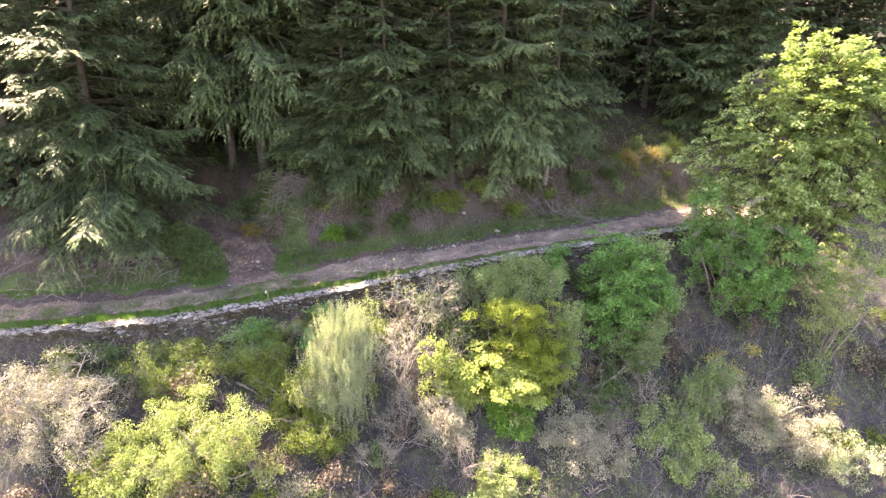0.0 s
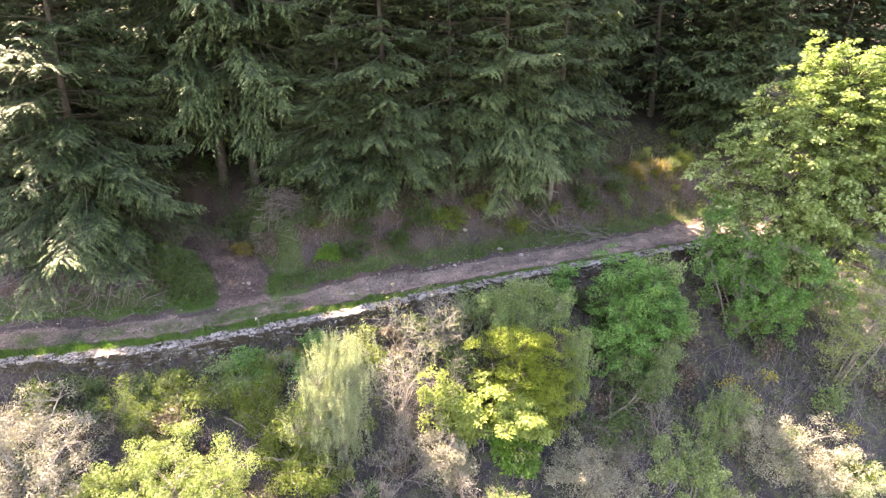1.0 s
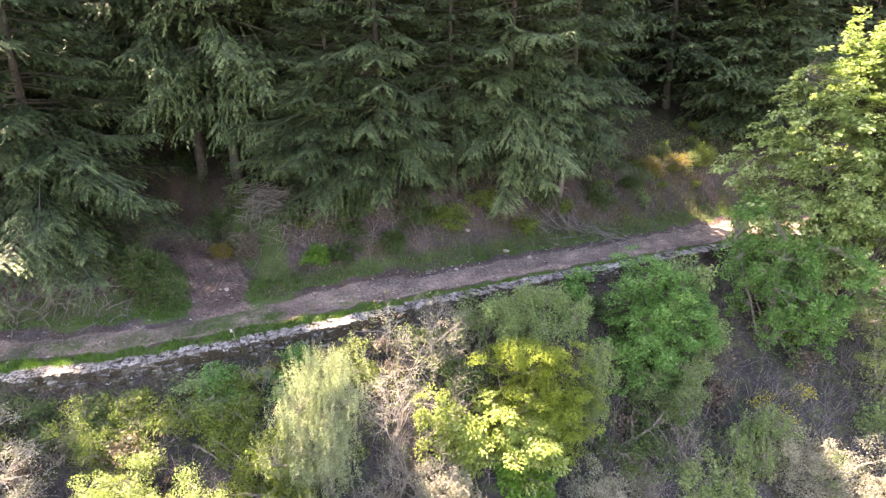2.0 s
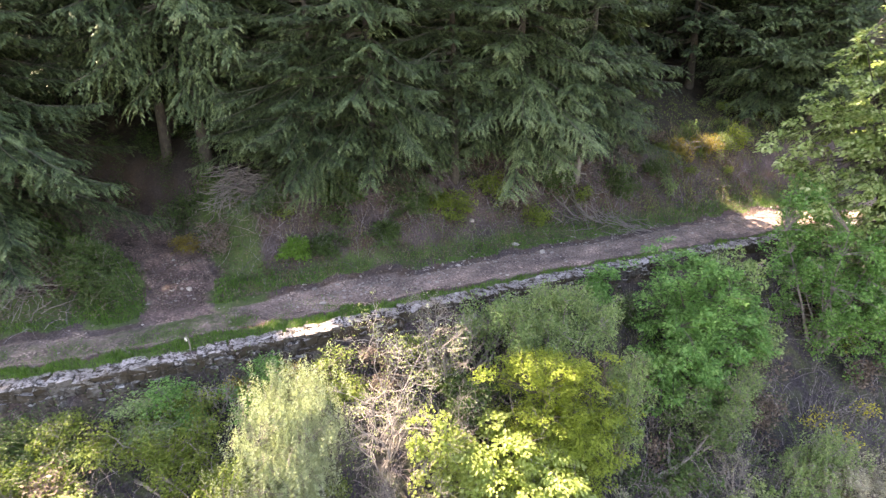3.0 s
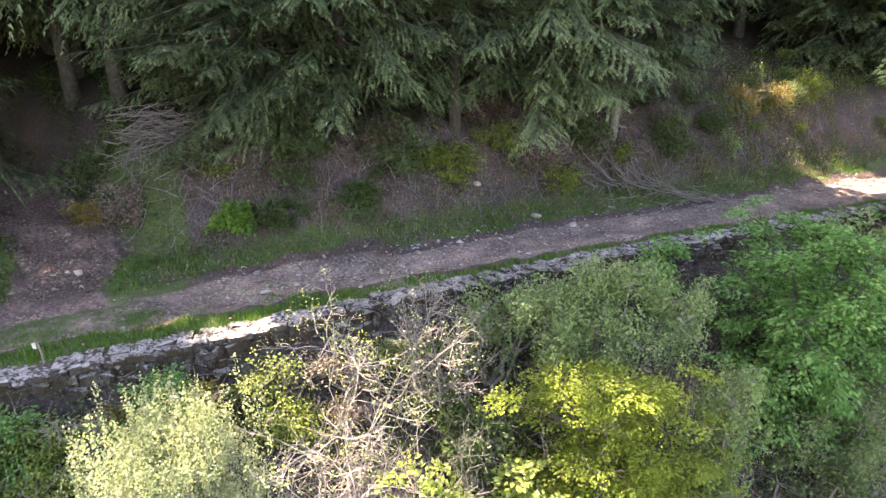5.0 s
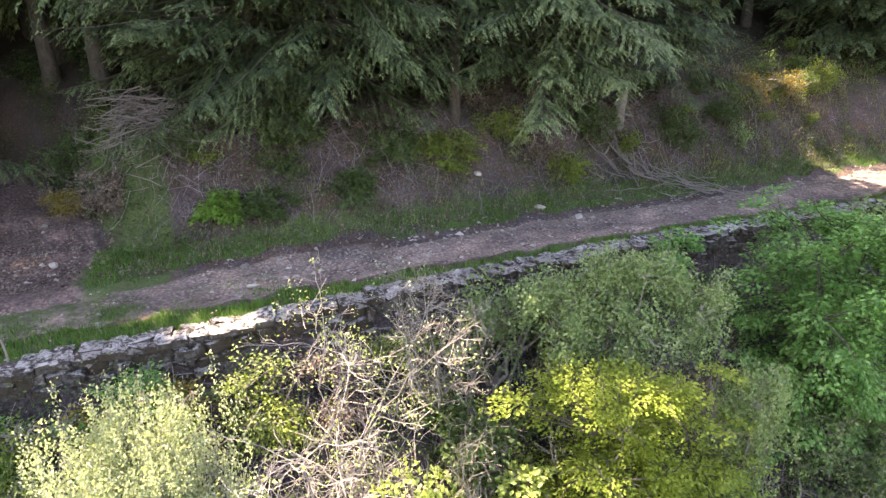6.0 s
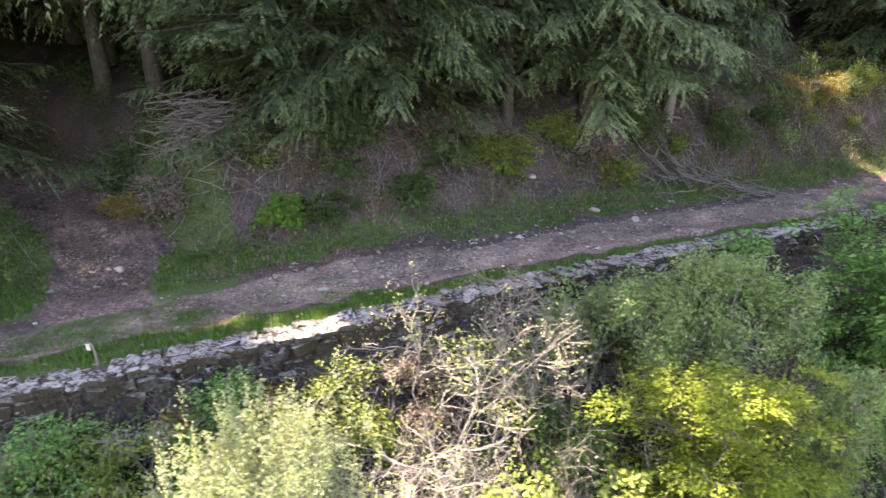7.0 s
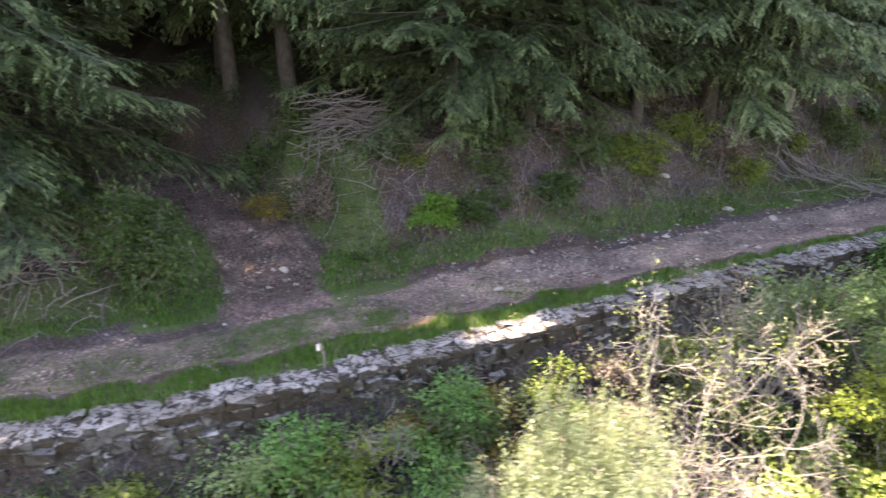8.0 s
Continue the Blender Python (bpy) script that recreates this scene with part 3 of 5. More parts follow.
def broadleaf(name, label, category, at, lobes, leaf, clumps, per, size, style="spray", bark=None, seed=1, stems=1, trunk_r=0.09, twiggy=1, skirt=0.28, group="", wide=0.42):
    """A tree or shrub rooted at (x, y): limbs reach from the stems into lobes (x, y, z, rx, ry, rz), each clump of leaves on a twig of its own."""
    r = np.random.default_rng(seed)
    per, size = int(per * 1.6), size * 1.3
    x, y = at
    gz = ground_at(x, y)
    base = np.array([x, y, gz])
    lob = np.array(lobes, float)
    vol = lob[:, 3] * lob[:, 4] * lob[:, 5]
    pick = r.choice(len(lob), clumps, p=vol ** 0.8 / (vol ** 0.8).sum())
    rad = r.uniform(0.12, 1.0, (clumps, 1)) ** 0.5 * r.uniform(0.86, 1.12, (clumps, 1))
    C = lob[pick, :3] + unit(r.normal(0, 1, (clumps, 3))) * rad * lob[pick, 3:]
    way = (C - lob[pick, :3]) / lob[pick, 3:]
    bulge = 1 + 0.22 * np.sin(way[:, 0] * 3.1 + way[:, 2] * 2.3 + seed) + 0.16 * np.sin(way[:, 1] * 4.3 - way[:, 0] * 3.7 + 2 * seed)
    C = lob[pick, :3] + way * bulge[:, None] * lob[pick, 3:]
    boss = C[r.choice(clumps, max(3, clumps // 8), replace=False)]
    C += (boss[np.argmin(((C[:, None] - boss[None]) ** 2).sum(2), 1)] - C) * r.uniform(0.15, 0.6 if style == "spray" else 0.4, (clumps, 1))
    sk = r.uniform(0, 1, clumps) < skirt
    u = r.uniform(0.12, 0.8, sk.sum())
    C[sk, :2] = base[:2] + (C[sk, :2] - base[:2]) * 0.85
    C[sk, 2] = np.minimum(C[sk, 2], height(C[sk, 0], C[sk, 1]) * (1 - u) + lob[pick[sk], 2] * u)
    floor = height(C[:, 0], C[:, 1]) + 0.15
    C[:, 2] = np.maximum(C[:, 2], floor)
    # limbs
    n_l = max(4, min(16, clumps // 9))
    tips = C[r.choice(clumps, n_l, replace=False)]
    s = np.linspace(0, 1, 8)[None, :, None]
    low = base + np.stack([r.uniform(-0.12, 0.12, n_l) * stems, r.uniform(-0.12, 0.12, n_l) * stems, np.full(n_l, -0.2)], 1)
    crown_mid = (lob[:, :3] * vol[:, None]).sum(0) / vol.sum()
    fork = low + (crown_mid - low) * r.uniform(0.25, 0.6, (n_l, 1)) if stems == 1 else low + (tips - low) * 0.35 + np.array([0, 0, 0.25])
    limb = low[:, None] * (1 - s) ** 2 + 2 * s * (1 - s) * fork[:, None] + s ** 2 * tips[:, None]
    limb[:, 1:-1] += r.normal(0, 0.05, (n_l, 6, 3))
    lr = trunk_r * (1 - np.linspace(0, 0.88, 8)) * r.uniform(0.6, 1.0, (n_l, 1))
    flat = limb[:, 3:].reshape(-1, 3)
    near = np.argmin(((C[:, None] - flat[None]) ** 2).sum(2) + 0.6 * np.maximum(0, flat[None, :, 2] - C[:, None, 2]) ** 2, 1)
    a, e = flat[near], C
    s6 = np.linspace(0, 1, 6)[None, :, None]
    midp = (a + e) / 2 + np.array([0, 0, 0.12]) + r.normal(0, 0.1, a.shape)
    tw = a[:, None] * (1 - s6) ** 2 + 2 * s6 * (1 - s6) * midp[:, None] + s6 ** 2 * e[:, None]
    twr = (0.55 if style == "droop" else 1.0) * np.linspace(0.018, 0.005, 6)[None] * np.ones((clumps, 1)) * (trunk_r / 0.09) ** 0.5
    twigs = [tubes(tw, twr, 3)]
    # fine twigs in each clump
    fn = clumps * twiggy
    fc = np.repeat(C, twiggy, 0)
    fd = unit(r.normal(0, 1, (fn, 3)) + unit(fc - crown_mid) * 0.8) * r.uniform(0.25, 0.7, (fn, 1)) * (0.6 if style == "droop" else 1)
    s4 = np.linspace(0, 1, 4)[None, :, None]
    sag = np.array([0, 0, -0.5 if style == "droop" else 0.1])
    ft = fc[:, None] + fd[:, None] * s4 + sag * s4 ** 2 * 0.5 + r.normal(0, 0.02, (fn, 4, 3))
    twigs.append(tubes(ft, np.linspace(0.007, 0.003, 4)[None] * np.ones((fn, 1)), 3))
    # leaves
    tot = clumps * per
    lc = np.repeat(C, per, 0)
    out = unit(lc - crown_mid)
    if style == "droop":
        strand = np.repeat(r.normal(0, 0.2, (clumps * 5, 3)) * [1, 1, 0.7], math.ceil(per / 5), 0).reshape(clumps, -1, 3)[:, :per].reshape(-1, 3)
        fall = r.uniform(0, 1, tot)
        p = lc + strand + np.stack([0 * fall, 0 * fall, -fall * 0.55], 1) + r.normal(0, 0.035, (tot, 3))
        d = unit(np.array([0, 0, -0.9]) + r.normal(0, 0.5, (tot, 3)))
        nn = unit(r.normal(0, 1, (tot, 3)) + out * 0.7)
    elif style == "spray":
        az = r.uniform(0, 6.28, tot)
        rr = np.sqrt(r.uniform(0, 1, tot)) * wide
        tilt = np.repeat(r.normal(0, 0.22, (clumps, 2)), per, 0) - out[:, :2] * -0.25
        px, py = np.cos(az) * rr, np.sin(az) * rr
        p = lc + np.stack([px, py, -(px * out[:, 0] + py * out[:, 1]) * 0.45 + px * tilt[:, 0] * 0.6 + py * tilt[:, 1] * 0.6 + r.normal(0, 0.06, tot)], 1)
        d = unit(np.stack([np.cos(az), np.sin(az), -0.35 + 0 * az], 1) + out * 0.5 + r.normal(0, 0.3, (tot, 3)))
        nn = unit(np.array([0, 0, 1.0]) + r.normal(0, 0.38, (tot, 3)))
    else:
        p = lc + ball(r, tot) * np.repeat(r.uniform(0.2, 0.42, (clumps, 1)), per, 0)
        d = unit(r.normal(0, 1, (tot, 3)) + out * 0.6)
        nn = unit(r.normal(0, 0.8, (tot, 3)) + [0, 0, 0.7])
    ln = size * r.uniform(0.7, 1.3, tot)
    t = thing(name, base, label, category, group)
    off = -base
    if stems > 1:
        for j in range(n_l):
            part("stem", [tubes(limb[j:j + 1] + off, lr[j:j + 1], 5)], bark or M_GREYBARK, t, "", True)
    else:
        for j in range(n_l):
            part("limb" if j else "trunk", [tubes(limb[j:j + 1] + off, lr[j:j + 1], 6)], bark or M_GREYBARK, t, "", True)
    tagged(part("twigwork", [(v + off, f) for v, f in twigs], bark or M_GREYBARK, t), kind="stuff")
    v, f = leaves(p, d, nn, ln, ln * 0.62)
    part("foliage", [(v + off, f)], LEAF[leaf], t)
    return t


def bare_tree(name, label, category, at, top, spread, seed, buds, bark, stems=5, lean=(0, 0), dens=9, reach=1.0, leaf="birch", thick=0.026, twist=0.16, twigs=7):
    """A shrub of bare branching stems with few opening leaves."""
    r = np.random.default_rng(seed)
    x, y = at
    base = np.array([x, y, ground_at(x, y) - 0.15])
    H = top - base[2]

    def grow(p, d, ln, rad, k, wig, lift):
        n = len(p)
        pts = [p]
        dd = d
        for i in range(k - 1):
            dd = unit(dd + r.normal(0, wig, (n, 3)) + np.array([0, 0, lift]))
            pts.append(pts[-1] + dd * (ln / (k - 1))[:, None])
        P = np.stack(pts, 1)
        return P, rad[:, None] * np.linspace(1, 0.35, k)[None]

    def spawn(P, R, count, side, l0):
        n, k, _ = P.shape
        idx = np.repeat(np.arange(n), count)
        u = r.uniform(0.28, 1.0, n * count) * (k - 1)
        i0 = np.minimum(u.astype(int), k - 2)
        f = (u - i0)[:, None]
        p = P[idx, i0] * (1 - f) + P[idx, i0 + 1] * f
        d = unit(unit(P[idx, i0 + 1] - P[idx, i0]) * 0.8 + unit(r.normal(0, 1, (n * count, 3))) * side)
        return p, d, l0 * r.uniform(0.5, 1.2, n * count), R[idx, i0] * 0.62
    d0 = unit(np.stack([r.normal(lean[0], spread, stems), r.normal(lean[1], spread, stems), np.ones(stems)], 1))
    P0, R0 = grow(np.repeat(base[None], stems, 0) + r.normal(0, 0.08, (stems, 3)) * [1, 1, 0], d0, H * r.uniform(0.75, 1.05, stems), np.full(stems, thick), 10, twist, 0.05)
    P1, R1 = grow(*spawn(P0, R0, dens, 0.9, H * 0.36 * reach), 7, twist + 0.06, 0.03)
    P2, R2 = grow(*spawn(P1, R1, twigs, 0.9, H * 0.17 * reach), 5, 0.24, 0.02)
    P3, R3 = grow(*spawn(P2, R2, 3 if leaf == "lime" else 2, 0.9, 0.28), 4, 0.2, 0.05)
    fat = lambda R, a: np.maximum(R, a)
    t = thing(name, base, label, category)
    for j in range(stems):
        part("stem", [tubes(P0[j:j + 1] - base, R0[j:j + 1], 6)], bark, t, "", True)
    tagged(part("twigwork", [(v - base, f) for v, f in [tubes(P1, fat(R1, 0.007), 4), tubes(P2, fat(R2, 0.0048), 3), tubes(P3, fat(R3, 0.0034), 3)]], bark, t), kind="stuff")
    tips = P3[:, -1]
    tips = tips[r.uniform(0, 1, len(tips)) < buds]
    k = 3
    c = np.repeat(tips, k, 0) + r.normal(0, 0.07, (len(tips) * k, 3))
    v, f = leaves(c, r.normal(0, 1, c.shape), unit(r.normal(0, 0.6, c.shape) + [0, 0, 1]), r.uniform(0.035, 0.07, len(c)), r.uniform(0.025, 0.045, len(c)))
    part("foliage", [(v - base, f)], LEAF[leaf], t, "sparse opening leaves")
    return t


# the large lit tree beyond the end of the wall
broadleaf("ash_tree", "tall broadleaved tree with fresh green leaves, sunlit crown top", "tree", (18.6, 29.6),
          [(18.8, 31.0, 9.0, 2.2, 2.1, 2.3), (15.9, 30.6, 5.4, 3.1, 2.6, 2.2), (20.8, 30.5, 5.6, 3.6, 2.8, 3.0), (18.2, 29.5, 3.2, 4.0, 2.8, 2.4), (23.2, 30.5, 4.0, 3.4, 2.8, 3.4), (18.4, 30.4, 6.6, 2.8, 2.2, 2.4), (21.6, 30.8, 7.4, 2.6, 2.2, 2.4), (16.8, 31.0, 8.0, 1.9, 1.7, 1.5), (20.8, 31.0, 8.9, 1.9, 1.7, 1.6)],
          "ash", 2400, 24, 0.138, "spray", M_BARK, seed=31, trunk_r=0.16, skirt=0.12, wide=0.36)
broadleaf("willow_bush", "rounded grey-green willow bush below the tall tree", "bush", (15.2, 29.0),
          [(14.5, 29.4, 0.8, 2.3, 2.0, 2.1), (17.6, 28.6, -0.2, 2.6, 2.1, 2.1), (16.0, 28.3, -1.3, 2.1, 1.8, 1.3), (13.8, 29.6, 2.4, 1.4, 1.3, 1.3)], "beech", 560, 36, 0.085, "loose", seed=32, stems=3, skirt=0.2)
broadleaf("beech_bush", "dense bright green beech with layered leaf sprays by the wall", "tree", (8.9, 26.2),
          [(8.7, 26.5, 0.5, 2.2, 1.9, 1.7), (9.6, 26.4, -0.6, 2.2, 1.9, 1.9), (8.2, 25.8, -1.5, 2.0, 1.7, 1.6)], "beech", 520, 46, 0.084, "spray", M_BARK, seed=33, trunk_r=0.1, wide=0.36)
broadleaf("hazel_bush", "pale green bush with sunlit tips beside the beech", "bush", (10.9, 27.0),
          [(10.6, 27.0, 0.8, 1.0, 1.0, 1.3), (11.2, 26.6, -1.2, 0.9, 1.0, 1.6)], "greygreen", 60, 46, 0.085, "loose", seed=34, stems=4)
broadleaf("willow_bush", "grey-green small-leaved willow below the wall", "bush", (3.5, 24.6),
          [(2.3, 24.4, 0.45, 0.9, 0.8, 0.8), (3.3, 24.6, 0.95, 0.8, 0.7, 0.75), (4.3, 24.8, 0.75, 0.8, 0.7, 0.7), (5.0, 24.7, 0.1, 0.8, 0.8, 0.8), (3.4, 24.2, 0.0, 1.3, 0.8, 0.7)], "greygreen", 200, 62, 0.052, "loose", seed=35, stems=3, skirt=0.1)
broadleaf("field_maple", "yellow-green maple with loose sprays below the willow", "tree", (3.2, 23.3),
          [(2.8, 23.1, -0.7, 1.5, 1.3, 1.1), (3.9, 23.1, -1.6, 1.7, 1.3, 1.5), (3.0, 22.7, -2.8, 2.0, 1.3, 1.3), (4.6, 22.8, -3.2, 1.4, 1.2, 1.2)], "maple", 440, 84, 0.050, "spray", M_BARK, seed=36, wide=0.36)
broadleaf("young_birch", "slender pale green young birch on the slope", "tree", (5.7, 23.5),
          [(5.5, 23.5, -0.7, 0.75, 0.7, 1.0), (5.7, 23.4, -2.2, 0.9, 0.8, 1.2)], "greygreen", 110, 60, 0.048, "droop", seed=37, trunk_r=0.05)
broadleaf("golden_maple", "young maple with bright yellow spring leaves", "tree", (2.0, 22.0),
          [(1.7, 22.0, -2.9, 2.1, 1.3, 0.9), (0.8, 22.0, -3.3, 1.2, 1.0, 0.8), (3.4, 21.8, -3.6, 1.2, 1.0, 0.9)], "yellow", 130, 64, 0.1, "spray", seed=38)
broadleaf("green_bush", "vivid green leafy bush low on the slope", "bush", (2.9, 21.5),
          [(2.9, 21.5, -5.2, 1.4, 1.2, 1.2)], "bright", 70, 50, 0.11, "spray", seed=39, stems=3)
broadleaf("pale_bush", "cream-tinted bush of opening leaves on the slope", "bush", (0.4, 20.8),
          [(0.3, 20.8, -4.7, 1.3, 1.0, 1.1)], "cream", 90, 70, 0.06, "loose", seed=40, stems=3)
broadleaf("weeping_birch", "birch with pale yellow-green drooping twigs, sunlit", "tree", (-3.8, 20.3),
          [(-3.8, 20.8, 0.5, 1.0, 0.9, 0.8), (-3.9, 20.7, -0.8, 1.5, 1.3, 1.2), (-4.5, 20.5, -2.2, 1.4, 1.2, 1.0)], "birch", 560, 120, 0.034, "droop", M_GREYBARK, seed=41, trunk_r=0.035)
broadleaf("olive_bush", "olive green bush beside the birch on the slope", "bush", (-5.9, 20.0),
          [(-5.8, 20.0, -3.1, 1.5, 1.2, 1.5), (-4.9, 19.3, -4.2, 1.6, 1.1, 1.2)], "olive", 190, 56, 0.048, "loose", seed=42, stems=4)
broadleaf("lime_bush", "round bright yellow-green bush in full sun", "bush", (-9.5, 17.8),
          [(-9.6, 18.0, -3.0, 2.5, 1.9, 1.7), (-11.2, 17.4, -4.2, 2.4, 1.8, 1.5), (-8.2, 17.8, -4.2, 1.7, 1.5, 1.4)], "lime", 440, 84, 0.052, "loose", seed=43, stems=4)
broadleaf("pale_bush", "whitish bush of dry twigs and pale buds in the sun", "bush", (-14.9, 18.9),
          [(-15.0, 19.0, -1.5, 2.3, 1.5, 1.2), (-13.6, 18.5, -2.5, 1.5, 1.2, 1.1), (-16.8, 18.6, -2.3, 1.8, 1.3, 1.3), (-14.8, 17.8, -3.5, 2.0, 1.2, 1.2)], "cream", 300, 34, 0.048, "loose", M_PALEBARK, seed=44, stems=5, twiggy=7)
broadleaf("olive_bush", "olive yellow bush in the shade of the wall", "bush", (-11.5, 20.7),
          [(-11.4, 20.7, -1.7, 1.4, 1.1, 1.0), (-10.6, 20.1, -2.8, 1.6, 1.1, 1.1)], "olive", 130, 60, 0.044, "loose", seed=45, stems=4, twiggy=3)
broadleaf("olive_bush", "low olive green bush under the wall", "bush", (-8.4, 21.5),
          [(-8.6, 21.6, -1.8, 1.6, 1.0, 0.9), (-7.2, 21.5, -2.3, 1.1, 0.9, 0.9), (-6.8, 20.7, -3.2, 1.4, 1.0, 1.2)], "olive", 150, 56, 0.055, "loose", seed=46, stems=4)
broadleaf("elder_bush", "fresh green elder at the foot of the wall", "bush", (-8.0, 22.7),
          [(-8.2, 22.65, -1.0, 0.75, 0.45, 0.5), (-7.7, 22.6, -1.6, 0.8, 0.5, 0.6)], "beech", 62, 42, 0.06, "spray", seed=47, stems=3)
broadleaf("bramble", "dark green bramble at the foot of the wall", "bramble", (-5.2, 24.0),
          [(-5.3, 23.6, -1.2, 1.0, 0.5, 0.5)], "fern", 60, 44, 0.06, "spray", seed=48, stems=3)
broadleaf("sapling", "small green sapling growing against the wall top", "sapling", (5.9, 28.25),
          [(5.8, 28.2, 0.15, 0.55, 0.5, 0.75)], "beech", 26, 44, 0.095, "spray", seed=49, stems=2, trunk_r=0.03)
broadleaf("wall_shrub", "thin green shrub reaching up to the wall top", "shrub", (0.9, 25.6),
          [(0.9, 25.6, -0.2, 0.9, 0.6, 0.9), (2.0, 26.3, -0.3, 0.9, 0.6, 0.7)], "greygreen", 60, 40, 0.075, "loose", seed=50, stems=4, twiggy=3)
bare_tree("bare_thorn", "pale thorn tree with twisted bare twigs spreading over the slope", "bare tree", (-1.9, 22.2), -0.4, 0.30, 61, 0.12, M_PALEBARK, 7, (0.42, -0.05), 7, 1.05, "lime", 0.024, 0.28, 5)
bare_tree("budding_thorn", "upright pale thorn with scattered yellow-green opening leaves", "bare tree", (-2.1, 22.6), 1.35, 0.13, 161, 1.0, M_PALEBARK, 4, (0.06, 0.02), 8, 0.75, "lime", 0.020, 0.2, 5)
bare_tree("bare_shrub", "thin bare grey shrub against the wall", "bare shrub", (0.4, 24.3), 0.9, 0.22, 62, 0.3, M_GREYBARK, 5, (0, 0), 7, 0.8)
broadleaf("olive_bush", "yellow-olive leafy bush under the bare thorn", "bush", (-0.5, 21.8),
          [(-0.3, 21.9, -2.2, 1.0, 0.8, 0.8)], "yellow", 40, 36, 0.085, "loose", seed=51, stems=4, twiggy=4)
broadleaf("bramble", "dark green bramble between thorn and maple", "bramble", (0.8, 23.1),
          [(0.8, 23.2, -1.9, 0.9, 0.8, 0.8), (0.2, 24.2, -1.6, 0.9, 0.6, 0.6)], "fern", 60, 36, 0.085, "loose", seed=52, stems=4, twiggy=3)
bare_tree("bare_shrub", "grey bare shrub with dead twigs on the slope", "bare shrub", (1.6, 22.6), -1.0, 0.3, 63, 0.1, M_GREYBARK, 5, (0.1, -0.1), 5, 0.9)
broadleaf("sapling", "fresh green sapling at the foot of the wall", "sapling", (-5.3, 23.75),
          [(-5.35, 23.7, -0.95, 0.5, 0.4, 0.55)], "beech", 30, 44, 0.06, "spray", seed=147, stems=2, trunk_r=0.03)
broadleaf("dry_fern", "amber-brown withered fern at the wall foot", "fern", (-6.2, 23.4),
          [(-6.2, 23.35, -1.4, 0.55, 0.4, 0.5)], "amber", 26, 34, 0.055, "loose", seed=148, stems=3, trunk_r=0.03)
bare_tree("bare_shrub", "pale dead stems by the wall foot", "bare shrub", (-6.8, 23.0), -0.9, 0.25, 164, 0.05, M_PALEBARK, 3, (0.1, -0.1), 4, 0.7)
bare_tree("bare_shrub", "grey bare shrub by the wall foot", "bare shrub", (-5.0, 22.4), -1.2, 0.4, 64, 0.1, M_GREYBARK, 4, (0, 0), 5, 0.9)
bare_tree("bare_shrub", "grey bare shrub among the lower bushes", "bare shrub", (-1.6, 20.2), -3.2, 0.4, 65, 0.1, M_GREYBARK, 6, (0, 0), 5, 0.9)
for sd, at, top in ((67, (-0.9, 20.6), -2.6), (68, (-2.6, 19.2), -4.0), (69, (0.7, 19.5), -4.4), (70, (-7.0, 18.2), -4.6), (171, (7.6, 22.0), -5.2), (172, (9.6, 23.4), -4.2)):
    bare_tree("bare_shrub", "purple-grey thicket of dry stems on the slope", "bare shrub", at, top, 0.45, sd, 0.06, M_GREYBARK, 6, (0, 0), 5, 0.9)
bare_tree("bare_shrub", "pale bare shrub beside the whitish bush", "bare shrub", (-12.8, 20.2), -2.2, 0.45, 66, 0.15, M_GREYBARK, 6, (0, 0), 5, 0.9)
for sd, bx, lf, lb in ((53, -12.2, "fern", "dark green bramble bank against the wall"), (54, -10.4, "olive", "olive bramble against the wall foot"), (55, -8.9, "greygreen", "fresh green bramble against the wall foot"),
                       (56, -6.2, "beech", "fresh leafy green bramble against the wall foot"), (57, -3.6, "olive", "thin olive bramble against the wall foot"), (58, 2.6, "fern", "leafy green bramble against the wall foot"),
                       (59, 4.6, "fern", "leafy green bramble against the wall foot"), (60, 7.0, "fern", "leafy green bramble against the wall foot"),
                       (153, -13.8, "fern", "dark green bramble bank against the wall"), (154, -11.3, "fern", "leafy green bramble against the wall foot"), (155, -7.6, "olive", "olive bramble against the wall foot"),
                       (156, -5.0, "amber", "withered amber-brown bramble against the wall foot"), (157, -2.2, "litter", "withered brown bramble against the wall foot"), (158, -0.8, "olive", "thin olive bramble against the wall foot"), (159, -15.5, "olive", "olive bramble against the wall foot")):
    by = float(wall_y(bx)) - 0.75
    bz = float(grade(bx))
    broadleaf("bramble", lb, "bramble", (bx, by), [(bx, by, bz - 0.85, 0.9, 0.4, 0.45), (bx + 0.5, by - 0.5, bz - 1.5, 0.9, 0.55, 0.45)], lf, 46, 36, 0.058, "spray", seed=sd, stems=3, trunk_r=0.03)
